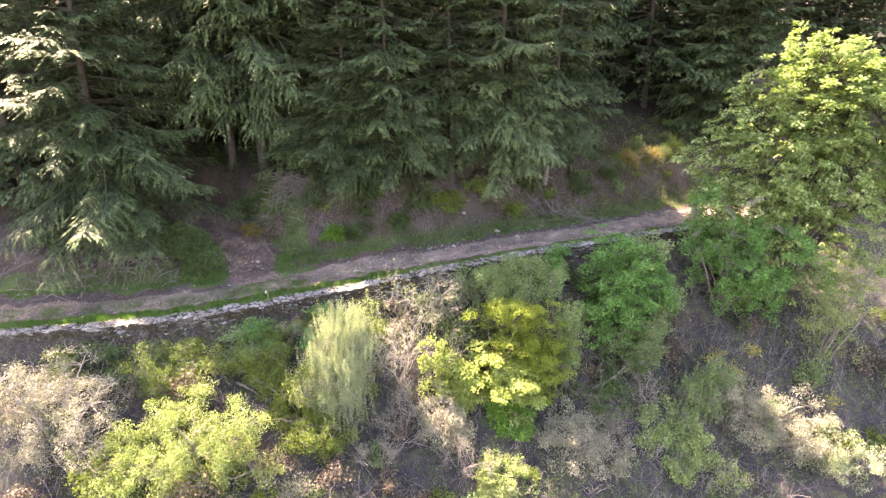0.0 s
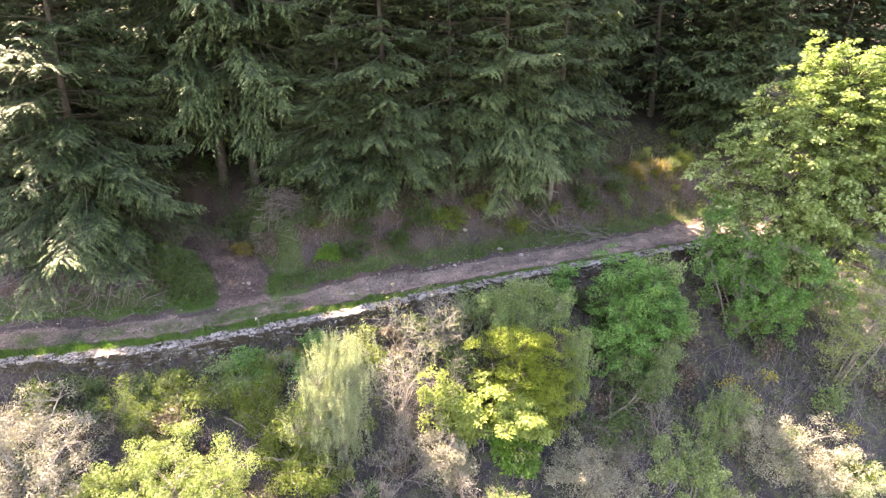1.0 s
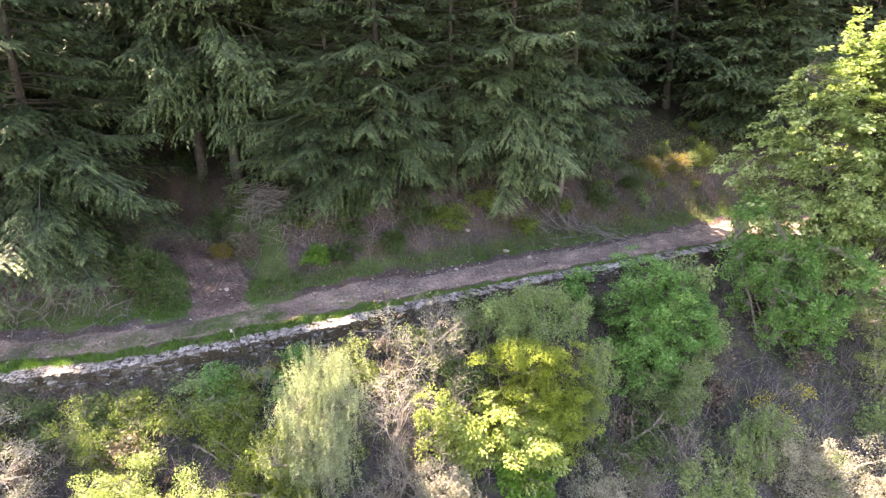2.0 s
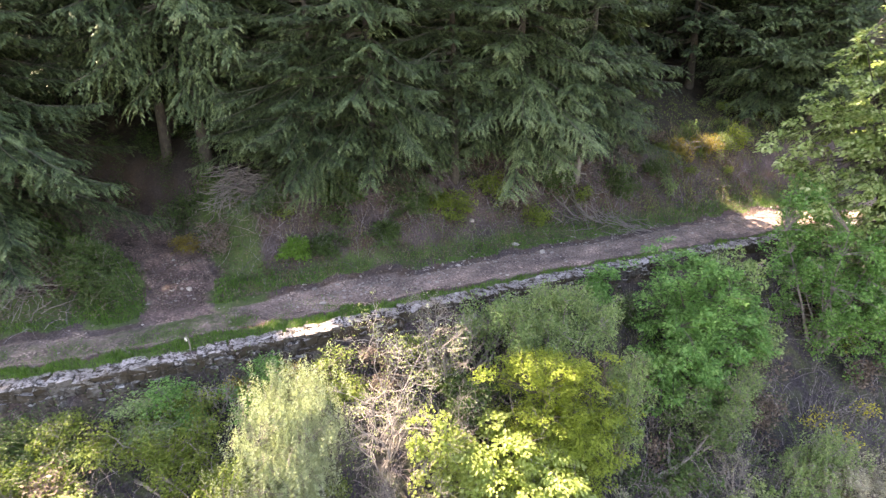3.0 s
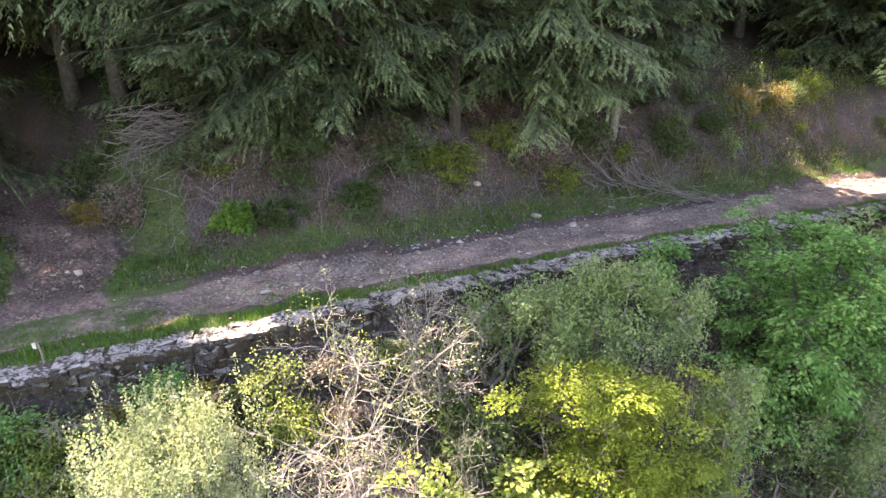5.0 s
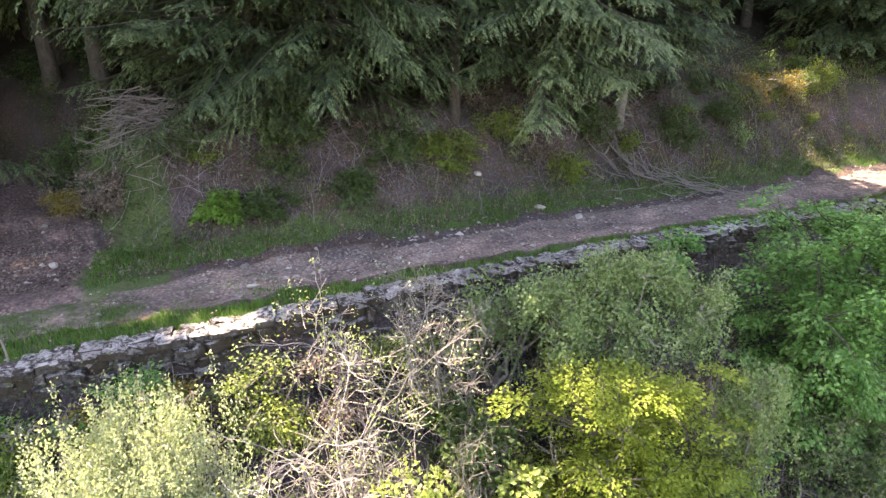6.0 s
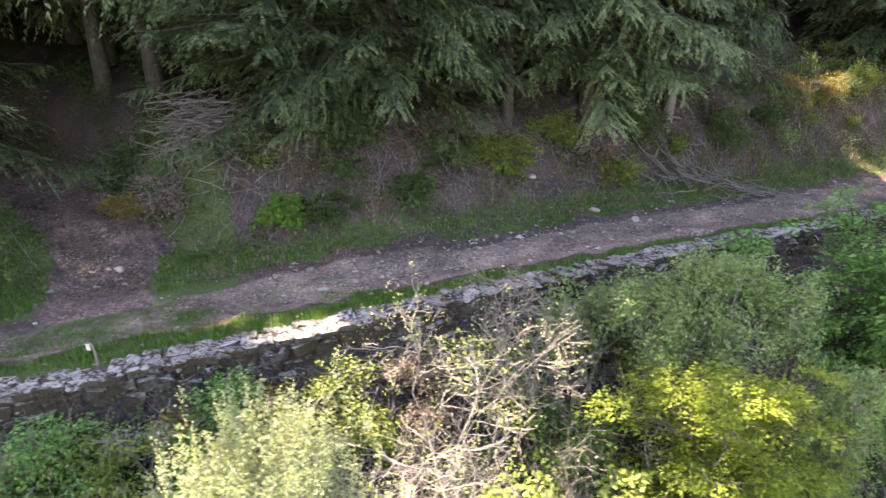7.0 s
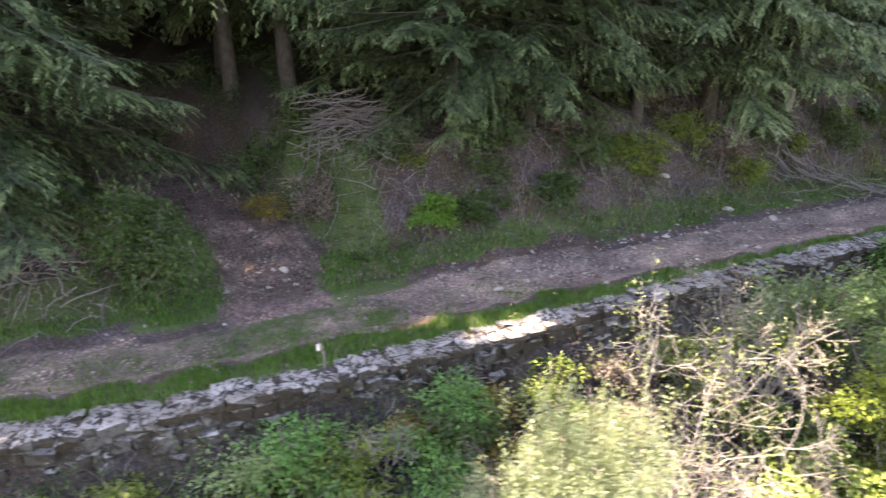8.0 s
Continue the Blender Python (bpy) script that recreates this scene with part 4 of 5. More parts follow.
# lower slope
for sd, nm, lb, at, lobs, lf, cl, per, sz, st in (
        (71, "hazel_bush", "pale yellow speckled hazel bush on the lower slope", (5.6, 21.2), [(5.6, 21.2, -6.2, 1.9, 1.4, 1.2), (7.2, 21.2, -7.0, 1.6, 1.3, 1.0)], "cream", 190, 66, 0.058, "loose"),
        (72, "green_bush", "fresh green bush on the lower slope", (10.9, 22.2), [(10.9, 22.2, -7.2, 2.0, 1.5, 1.2)], "ash", 150, 66, 0.075, "loose"),
        (73, "willow_bush", "grey-green feathery bush on the lower slope", (12.6, 24.0), [(12.6, 24.0, -5.1, 1.8, 1.4, 1.5), (13.4, 24.4, -4.6, 1.2, 1.0, 1.0)], "greygreen", 190, 60, 0.055, "droop"),
        (74, "pale_bush", "pale pinkish dry bush with buds in the sun", (15.8, 23.4), [(15.8, 23.4, -6.4, 2.5, 1.8, 1.4), (14.2, 24.0, -5.3, 1.4, 1.2, 1.2), (17.2, 22.6, -7.2, 1.6, 1.3, 1.1)], "cream", 320, 50, 0.05, "loose"),
        (75, "pale_bush", "pale sunlit bush at the slope's edge", (18.6, 22.4), [(18.6, 22.4, -7.6, 1.7, 1.5, 1.3)], "birch", 100, 66, 0.058, "loose"),
        (76, "lime_bush", "yellow-green bush low on the slope", (2.4, 19.4), [(2.4, 19.4, -6.8, 1.4, 1.2, 1.0)], "lime", 80, 66, 0.07, "spray"),
        (77, "grey_bush", "grey twiggy bush with yellowish leaves", (20.4, 27.6), [(20.6, 27.6, -1.8, 1.8, 1.5, 1.8), (21.8, 27.4, 0.6, 1.8, 1.5, 1.8), (19.6, 27.2, -3.0, 1.6, 1.4, 1.0)], "lime", 240, 26, 0.06, "loose"),
        (79, "willow_bush", "grey-green twiggy willow under the beech", (9.3, 25.0), [(9.4, 24.8, -3.2, 1.6, 1.0, 1.2), (10.6, 25.2, -2.8, 1.0, 0.9, 1.2)], "greygreen", 120, 44, 0.055, "loose"),
        (178, "olive_bush", "yellowish thin bush beside the whitish one", (-12.6, 17.6), [(-12.8, 17.6, -4.6, 1.4, 1.1, 1.0)], "maple", 70, 40, 0.055, "loose"),
        (179, "grey_bush", "purple-grey twiggy bush with few leaves", (-6.0, 17.6), [(-6.0, 17.7, -5.8, 1.4, 1.1, 1.0)], "cream", 50, 24, 0.05, "loose"),
        (180, "grey_bush", "purple-grey twiggy bush with yellowish leaves", (12.2, 21.2), [(12.4, 21.2, -7.8, 1.5, 1.2, 0.9)], "lime", 60, 30, 0.055, "loose"),
        (78, "bramble", "low olive bramble between the bushes", (6.9, 22.9), [(7.4, 22.9, -4.6, 1.6, 1.2, 0.7), (8.8, 24.2, -3.6, 1.3, 1.0, 0.8)], "fern", 80, 36, 0.08, "loose")):
    broadleaf(nm, lb, "bush", at, lobs, lf, cl, per, sz, st, M_GREYBARK if nm == "grey_bush" else None, seed=sd, stems=4, twiggy=3)
for sd, at in ((80, (-16.6, 20.6)), (81, (13.9, 26.2)), (82, (14.8, 25.6)), (83, (19.6, 25.0)), (84, (16.2, 26.8))):
    x, y = at
    z = ground_at(x, y)
    broadleaf("broom_bush", "low broom bush with yellow flowers", "bush", at, [(x, y, z + 0.45, 0.6, 0.5, 0.3)], "flower", 12, 10, 0.06, "loose", seed=sd, stems=3)


# low shrubs that cover the slope between the larger bushes
def low_shrubs():
    r = np.random.default_rng(404)
    kinds = []
    for k, (leaf, lb, per, sz) in enumerate((("litter", "low brown-purple shrub with withered leaves on the slope", 26, 0.06), ("litter", "low dry brown shrub on the slope", 22, 0.06),
                                             ("olive", "low olive green shrub on the slope", 24, 0.06), ("greygreen", "low grey-green shrub on the slope", 26, 0.055), ("fern", "low dark green bramble bush on the slope", 24, 0.065))):
        x, y = -2.0 + k, 18.0
        z = ground_at(x, y)
        kinds.append(broadleaf("low_shrub", lb, "shrub", (x, y), [(x, y, z + 0.55, 0.75, 0.65, 0.45)], leaf, 15, per, sz * 1.15, "loose", M_BARK, seed=410 + k, stems=4, trunk_r=0.025, twiggy=1, group="low shrubs on the slope"))
    for j in range(85):
        x, v = r.uniform(-21, 26), -r.uniform(1.2, 12.0) ** 1.0
        y = float(wall_y(x) + v / wall_dir(x)[0])
        k = r.uniform(0.65, 1.6)
        src = kinds[r.choice(5, p=[0.3, 0.22, 0.2, 0.13, 0.15])]
        c = copy_thing(src, Matrix.Identity(4))
        c.matrix_basis = Matrix.LocRotScale((x, y, ground_at(x, y) - 0.05), Euler((0, 0, r.uniform(0, 6.28))), (k, k, k * r.uniform(0.75, 1.2)))
    for j in range(30):
        x, v = r.uniform(-9, 12), r.uniform(5.0, 7.2)
        y = float(wall_y(x) + v / wall_dir(x)[0])
        if near_side(np.array([x]), np.array([y]))[0] < 2.2:
            continue
        k = r.uniform(0.5, 0.95)
        c = copy_thing(kinds[r.choice(5, p=[0.2, 0.1, 0.25, 0.1, 0.35])], Matrix.Identity(4))
        c.matrix_basis = Matrix.LocRotScale((x, y, ground_at(x, y) - 0.05), Euler((0, 0, r.uniform(0, 6.28))), (k * 1.2, k, k * r.uniform(0.7, 1.0)))
    for j in range(16):
        x, v = r.uniform(9.5, 21), r.uniform(4.8, 9.5)
        y = float(wall_y(x) + v / wall_dir(x)[0])
        k = r.uniform(0.5, 0.9)
        c = copy_thing(kinds[r.choice(5, p=[0.15, 0.1, 0.45, 0.2, 0.1])], Matrix.Identity(4))
        c.matrix_basis = Matrix.LocRotScale((x, y, ground_at(x, y) - 0.05), Euler((0, 0, r.uniform(0, 6.28))), (k, k, k * r.uniform(0.9, 1.4)))


low_shrubs()
# beyond the track
for sd, nm, lb, at, lobs, lf, cl, per, sz, st in (
        (91, "green_shrub", "vivid green shrub at the foot of the bank", (-5.9, 29.7), [(-5.9, 29.7, 0.75, 0.55, 0.5, 0.6)], "bright", 30, 44, 0.085, "spray"),
        (92, "green_shrub", "darker green shrub beside the vivid one", (-4.9, 30.1), [(-4.9, 30.1, 0.6, 0.6, 0.5, 0.5)], "fern", 26, 44, 0.085, "spray"),
        (93, "green_shrub", "upright dark green shrub on the bank", (-2.4, 30.9), [(-2.4, 30.8, 1.0, 0.55, 0.5, 0.75)], "fern", 30, 44, 0.085, "spray"),
        (94, "broom_bush", "wispy dark green broom beside the fork", (-12.9, 27.3), [(-12.9, 27.3, 0.9, 1.4, 1.0, 1.1), (-12.2, 26.7, 0.5, 0.9, 0.8, 0.7)], "fern", 110, 50, 0.07, "loose"),
        (99, "dry_fern", "clump of amber withered fern beside the side track", (-10.5, 30.6), [(-10.5, 30.6, ground_at(-10.5, 30.6) + 0.4, 0.6, 0.4, 0.4)], "amber", 24, 40, 0.06, "spray"),
        (95, "bramble", "green bramble on the bank under the spruces", (0.6, 32.3), [(0.2, 32.4, 2.0, 1.3, 0.5, 0.5)], "olive", 44, 36, 0.085, "spray"),
        (96, "bramble", "small leafy bramble on the bank", (4.2, 33.4), [(4.2, 33.3, 1.2, 0.9, 0.5, 0.4)], "olive", 26, 34, 0.08, "loose"),
        (97, "bramble", "green undergrowth under the spruce trunks", (-4.2, 31.6), [(-4.3, 31.5, 2.6, 1.3, 0.6, 0.7)], "fern", 50, 40, 0.08, "loose"),
        (191, "bramble", "dark green bramble under the spruce skirts", (-1.2, 32.0), [(-1.2, 31.9, 2.3, 0.9, 0.5, 0.6)], "fern", 36, 34, 0.07, "loose"),
        (192, "bramble", "leafy undergrowth at the bank top", (2.2, 33.6), [(2.2, 33.5, 2.3, 1.0, 0.5, 0.6)], "olive", 38, 34, 0.07, "loose"),
        (193, "bramble", "withered bramble hanging over the bank", (3.4, 33.4), [(3.4, 33.2, 1.7, 0.8, 0.5, 0.5)], "litter", 40, 30, 0.06, "loose"),
        (194, "bramble", "dark green bramble at the bank top", (5.2, 34.6), [(5.2, 34.5, 2.4, 0.9, 0.5, 0.6)], "fern", 36, 34, 0.07, "loose"),
        (195, "bramble", "low bramble beside the dead branches", (8.6, 35.6), [(8.6, 35.5, 1.9, 1.0, 0.6, 0.6)], "fern", 40, 34, 0.07, "loose"),
        (196, "bramble", "dark undergrowth beside the brush pile", (-7.0, 30.9), [(-6.9, 31.0, 2.1, 0.8, 0.5, 0.6)], "fern", 36, 34, 0.07, "loose"),
        (197, "bramble", "brown withered bramble beside the brush pile", (-9.2, 30.4), [(-9.2, 30.3, 1.0, 0.7, 0.5, 0.6)], "litter", 40, 30, 0.06, "loose"),
        (198, "bramble", "dark green growth at the mouth of the side track", (-11.0, 32.0), [(-11.0, 32.0, 1.6, 1.2, 0.6, 0.7)], "fern", 44, 34, 0.07, "loose"),
        (199, "young_growth", "golden sunlit young growth on the bank", (12.0, 37.9), [(12.0, 37.8, ground_at(12.0, 37.8) + 0.55, 0.9, 0.5, 0.5)], "amber", 34, 30, 0.06, "loose"),
        (200, "young_growth", "golden sunlit young growth on the bank", (13.8, 38.9), [(13.8, 38.8, ground_at(13.8, 38.8) + 0.6, 0.9, 0.5, 0.5)], "amber", 34, 30, 0.06, "loose"),
        (201, "bramble", "dark green bramble on the shaded bank", (10.6, 36.9), [(10.6, 36.8, ground_at(10.6, 36.8) + 0.5, 1.0, 0.5, 0.5)], "fern", 40, 34, 0.065, "loose"),
        (202, "young_growth", "yellow-green sunlit young growth on the bank", (15.6, 39.6), [(15.6, 39.5, ground_at(15.6, 39.5) + 0.6, 1.0, 0.5, 0.6)], "maple", 40, 30, 0.06, "loose"),
        (98, "young_tree", "sunlit yellow-green young growth on the bank", (12.6, 38.6), [(11.6, 37.8, 1.9, 0.9, 0.6, 0.4), (13.3, 38.8, 2.6, 1.0, 0.6, 0.5), (15.0, 39.3, 2.9, 0.9, 0.6, 0.5)], "olive", 90, 20, 0.062, "loose")):
    broadleaf(nm, lb, "shrub", at, lobs, lf, cl, per, sz, st, seed=sd, stems=3, trunk_r=0.04, twiggy=2)


# ---- the dry-stone wall ----
def stone_shape(seed):
    """A worn block about one metre across in each direction."""
    r = np.random.default_rng(seed)
    bm = bmesh.new()
    bmesh.ops.create_cube(bm, size=1.0)
    bmesh.ops.bevel(bm, geom=bm.edges[:], offset=0.13, segments=1, affect="EDGES")
    for v in bm.verts:
        v.co += Vector(r.normal(0, 0.085, 3))
    me = bpy.data.meshes.new("stone")
    bm.to_mesh(me)
    bm.free()
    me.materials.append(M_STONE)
    for p in me.polygons:
        p.use_smooth = False
    return me


def build_wall():
    xs = np.linspace(-45, 40, 240)
    cx, sx = wall_dir(xs)
    z = grade(xs)
    prof = [(0.10, -WALL_H - 1.2), (0.10, -0.16), (0.55, -0.16), (0.55, -WALL_H - 1.2)]
    P = np.stack([np.stack([xs - sx * v, wall_y(xs) + cx * v - 0 * xs, z + h], 1) for v, h in prof], 1)
    i = np.arange(P.shape[0] * 4).reshape(-1, 4)
    F = np.concatenate([np.stack([i[:-1, a], i[1:, a], i[1:, a + 1], i[:-1, a + 1]], 1) for a in range(3)])
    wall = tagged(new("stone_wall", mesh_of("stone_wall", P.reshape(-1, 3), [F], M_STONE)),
                  "old dry-stone retaining wall with lichen and moss along the track", "wall", kind="structure")
    shapes = [stone_shape(300 + k) for k in range(9)]
    r = np.random.default_rng(77)

    def lay(x, v, h, ln, dp, ht, name, tilt=3.0):
        cx, sx = wall_dir(x)
        ob = new(name, shapes[r.integers(0, 9)])
        ob.parent = wall
        flip = r.choice([0, math.pi])
        ob.matrix_basis = Matrix.LocRotScale((x - sx * v, wall_y(x) + cx * v, float(grade(x)) + h),
                                             Euler((radians(r.normal(0, tilt)), radians(r.normal(0, tilt)) - 0, math.atan2(sx, cx) + radians(r.normal(0, tilt)) + flip)), (ln, dp, ht))
    x = -26.0
    while x < 24:
        ln, cut = r.uniform(0.2, 0.5), r.uniform(0.2, 0.42)
        lay(x + ln * 0.47, 0.02 + cut / 2 + r.normal(0, 0.03), -0.075 + r.normal(0, 0.012), ln * 1.06, cut * 1.15, r.uniform(0.12, 0.2), "coping_stone", 5.0)
        lay(x + ln * 0.47 + r.normal(0, 0.05), 0.02 + cut + (0.60 - cut) / 2, -0.075 + r.normal(0, 0.012), ln * 1.06, (0.60 - cut) * 1.15, r.uniform(0.12, 0.2), "coping_stone", 5.0)
        x += ln * 0.95
    for row in range(4):
        x = -14.5 + r.uniform(0, 0.3)
        h = -0.33 - row * 0.27
        while x < 9.5:
            ln = r.uniform(0.16, 0.5)
            lay(x + ln * 0.47, 0.20 + r.normal(0, 0.045), h + r.normal(0, 0.05), ln, r.uniform(0.3, 0.42), r.uniform(0.2, 0.33), "wall_stone", 7.0)
            x += ln * 0.93


# ---- marker post, stump, logs, brush ----
def post():
    x, y = -7.87, 23.87
    base = np.array([x, y, float(grade(x)) - 0.08])
    t = thing("marker_post", base, "thin weathered stake with a white tag at the wall top", "stake")
    z = np.array([-0.15, 0.0, 0.16, 0.34, 0.50, 0.57, 0.585])
    bow = np.stack([0.03 * np.sin(z * 5) + [0, 0, 0, 0, 0, -0.02, -0.05], 0 * z, z], 1)
    part("shaft", [tubes(bow[None], np.array([[0.027, 0.025, 0.021, 0.021, 0.02, 0.018, 0.012]]), 7)], M_GREYBARK, t, "", True)
    bm = bmesh.new()
    bmesh.ops.create_cube(bm, size=1.0)
    bmesh.ops.scale(bm, vec=(0.065, 0.022, 0.13), verts=bm.verts)
    bmesh.ops.translate(bm, vec=(-0.045, -0.02, 0.50), verts=bm.verts)
    bmesh.ops.bevel(bm, geom=bm.edges[:], offset=0.006, segments=1, affect="EDGES")
    me = bpy.data.meshes.new("tag")
    bm.to_mesh(me)
    bm.free()
    me.materials.append(M_PALE)
    ob = tagged(new("tag", me), "small white tag")
    ob.parent = t
    t.rotation_euler = (0, radians(-3), radians(10))


def plain_mat(name, a, b, rough=0.8):
    m, t, p = nodes_of(name)
    t.links.new(ramp(t, noise_at(t, 12, 5), [(0.35, a), (0.65, b)]), p.inputs["Base Color"])
    p.inputs["Roughness"].default_value = rough
    return m


M_PALE = plain_mat("pale_wood", (0.42, 0.40, 0.37), (0.66, 0.63, 0.58))


def stump():
    x, y = 6.3, 35.4
    g = ground_at(x, y)
    t = thing("stump", (x, y, g), "broken grey tree stump on the bank", "stump")
    z = np.array([-0.3, 0.0, 0.3, 0.8, 1.1])
    P = np.stack([z * 0.10, z * -0.05, z], 1)[None]
    part("trunk", [tubes(P, np.array([[0.26, 0.21, 0.17, 0.15, 0.11]]), 9)], M_GREYBARK, t, "", True)
    a = np.linspace(0, 2 * np.pi, 9, endpoint=False)
    top = np.concatenate([np.stack([0.11 * np.cos(a) + 0.11, 0.11 * np.sin(a) - 0.055, 1.1 + 0.1 * np.sin(a * 3)], 1), [[0.11, -0.055, 1.02]]])
    F = np.array([[i, (i + 1) % 9, 9] for i in range(9)])
    part("broken_top", [(top, F)], M_PALE, t, "splintered pale wood")


def sticks(name, label, category, at, n, size, ln, rise, seed, rad=0.016, along=None, drape=0.6):
    """A heap of dead branches lying on the slope."""
    r = np.random.default_rng(seed)
    c = np.stack([at[0] + r.normal(0, size[0], n), at[1] + r.normal(0, size[1], n)], 1)
    z = height(c[:, 0], c[:, 1]) + np.abs(r.normal(0, rise, n)) + 0.03
    az = r.uniform(0, 6.28, n) if along is None else r.normal(along, 0.75, n)
    L = ln * r.uniform(0.4, 1.3, n)
    s = np.linspace(-0.5, 0.5, 6)
    x = c[:, :1] + np.cos(az)[:, None] * L[:, None] * s
    y = c[:, 1:] + np.sin(az)[:, None] * L[:, None] * s
    zz = np.maximum(height(x, y) * drape + (z[:, None] + r.normal(0, 0.25, n)[:, None] * L[:, None] * s) * (1 - drape), height(x, y)) + 0.02 + (np.abs(r.normal(0, rise, n)))[:, None]
    P = np.stack([x, y, zz], -1) + r.normal(0, 0.03, (n, 6, 3))
    rr = rad * r.uniform(0.4, 1.4, (n, 1)) * np.linspace(1.1, 0.5, 6)[None]
    t = thing(name, (at[0], at[1], ground_at(*at)), label, category)
    base = np.array(t.location)
    for j in range(n):
        v, f = tubes(P[j:j + 1] - base, rr[j:j + 1], 4)
        ob = new("stick", mesh_of("stick", v, [f], M_DEAD, True))
        ob.parent = t
    return t


build_wall()
post()
stump()


def rock(x, y, size, seed, label):
    r = np.random.default_rng(seed)
    bm = bmesh.new()
    bmesh.ops.create_icosphere(bm, subdivisions=2, radius=1.0)
    for v in bm.verts:
        n = noise.noise(v.co * 1.3 + Vector((seed, 0, 0)))
        v.co = Vector((v.co.x * size[0], v.co.y * size[1], v.co.z * size[2])) * (1 + 0.35 * n)
    me = bpy.data.meshes.new("stone")
    bm.to_mesh(me)
    bm.free()
    me.materials.append(M_ROCK)
    ob = new("stone", me)
    ob.location = (x, y, ground_at(x, y) + size[2] * 0.3)
    ob.rotation_euler = (r.uniform(-0.3, 0.3), r.uniform(-0.3, 0.3), r.uniform(0, 6))
    tagged(ob, label, "stone")


rock(1.2, 32.35, (0.22, 0.13, 0.09), 3, "pale flat stone lying on the bank")
rock(3.1, 31.95, (0.18, 0.11, 0.07), 4, "pale stone at the foot of the bank")
rock(-4.4, 27.2, (0.13, 0.10, 0.06), 5, "pale stone bedded in the track")
rock(-9.6, 28.1, (0.15, 0.10, 0.07), 6, "pale stone beside the side track")
rock(4.2, 31.3, (0.16, 0.12, 0.07), 7, "grey stone on the edge of the track")
sticks("brush_pile", "heap of dead grey-brown branches at the bank top", "brush pile", (-8.2, 31.1), 240, (0.62, 0.4), 1.5, 0.34, 101, 0.0125, None, 0.1)
sticks("dead_branches", "fallen bare branches lying down the bank", "branches", (7.6, 34.1), 46, (1.0, 0.5), 1.6, 0.16, 102, 0.019, 2.6)
sticks("dead_branches", "grey dead branch trailing from the stump", "branches", (6.3, 34.6), 12, (0.3, 0.45), 2.0, 0.14, 103, 0.032, 1.8)
sticks("dead_branches", "scattered dead sticks beside the fork", "branches", (-15.4, 26.6), 80, (1.0, 0.5), 1.3, 0.12, 104)
sticks("dead_branches", "scattered dead sticks at the foot of the bank", "branches", (-18.5, 25.6), 50, (1.3, 0.5), 1.3, 0.12, 105)


# ---- what nobody could count: grass, stones, dry stems, low leaves ----
def scatter(n, x0, x1, v0, v1, seed, keep=None):
    r = np.random.default_rng(seed)
    x, v = r.uniform(x0, x1, n), r.uniform(v0, v1, n)
    y = wall_y(x) + v / wall_dir(x)[0]
    if keep is not None:
        k = keep(x, y, v, r)
        x, y, v = x[k], y[k], v[k]
    return x, y, v, height(x, y, v), r


def stuff(name, v, f, material, label, category):
    vv, ff = joined([(v, f)])
    return tagged(new(name, mesh_of(name, vv, ff, material)), label, category, kind="stuff")


def grass(name, n, box, seed, keep, tall, material, label, wide=0.022):
    x, y, v, z, r = scatter(n, *box, seed, keep)
    k = len(x)
    az, h = r.uniform(0, 6.28, k), tall * r.uniform(0.45, 1.25, k)
    lean = r.uniform(0.1, 0.6, k) * h
    b = np.stack([x, y, z - 0.01], 1)
    sd = np.stack([-np.sin(az), np.cos(az), 0 * az], 1) * wide / 2
    tip = b + np.stack([np.cos(az) * lean, np.sin(az) * lean, h], 1)
    V = np.stack([b - sd, b + sd, tip], 1).reshape(-1, 3)
    return stuff(name, V, np.arange(len(V)).reshape(-1, 3), material, label, "grass")


grass("verge_grass", 42000, (-26, 16, 0.5, 1.75), 201, lambda x, y, v, r: (v < near_rim(x) + 0.14 * wobble(x, y, 1.9, 9) + 0.05) & (r.uniform(0, 1, len(x)) < 0.75 + 0.4 * wobble(x, y, 1.3, 12)), 0.17, M_GRASS, "bright green grass verge along the wall top")
grass("verge_grass", 60000, (-24, 18, 3.5, 5.8), 202, lambda x, y, v, r: (near_side(x, y) > 1.25) & ((x > -12.5) | (v < 3.9)) & (v > far_side(x) + 0.2 * wobble(x, y, 2.6, 8)) & (r.uniform(0, 1, len(x)) < (0.6 + 0.4 * wobble(x, y, 1.7, 13) + 0.25 * (x < -3)) * np.clip((5.6 - v) / 1.0, 0, 1)), 0.13, M_GRASS, "green grass between the track and the bank")
grass("side_grass", 44000, (-16, -6, 3.6, 10), 203, lambda x, y, v, r: (near_side(x, y) > 1.15) & (near_side(x, y) < 3.4) & (v < 9.6) & ((x < -9.4) | (v < 5.4)) & (r.uniform(0, 1, len(x)) < 0.55 + 0.4 * wobble(x, y, 1.7, 14)), 0.15, M_GRASS, "dark green grass beside the side track")
grass("track_grass", 15000, (-22, -3, 1.4, 3.0), 204, lambda x, y, v, r: r.uniform(0, 1, len(x)) < np.exp(-((v - 2.1) / 0.6) ** 2) * np.clip(0.5 + 0.6 * wobble(x, y, 2.4, 15), 0, 1), 0.08, M_GRASS, "short grass on the crown of the track")
grass("dry_grass", 9000, (-12, 16, 4.0, 6.0), 205, lambda x, y, v, r: (near_side(x, y) > 2.4) & (r.uniform(0, 1, len(x)) < np.clip(0.25 + 0.6 * wobble(x, y, 2.1, 16), 0, 1)), 0.2, M_DRYGRASS, "dry straw-coloured grass on the bank")
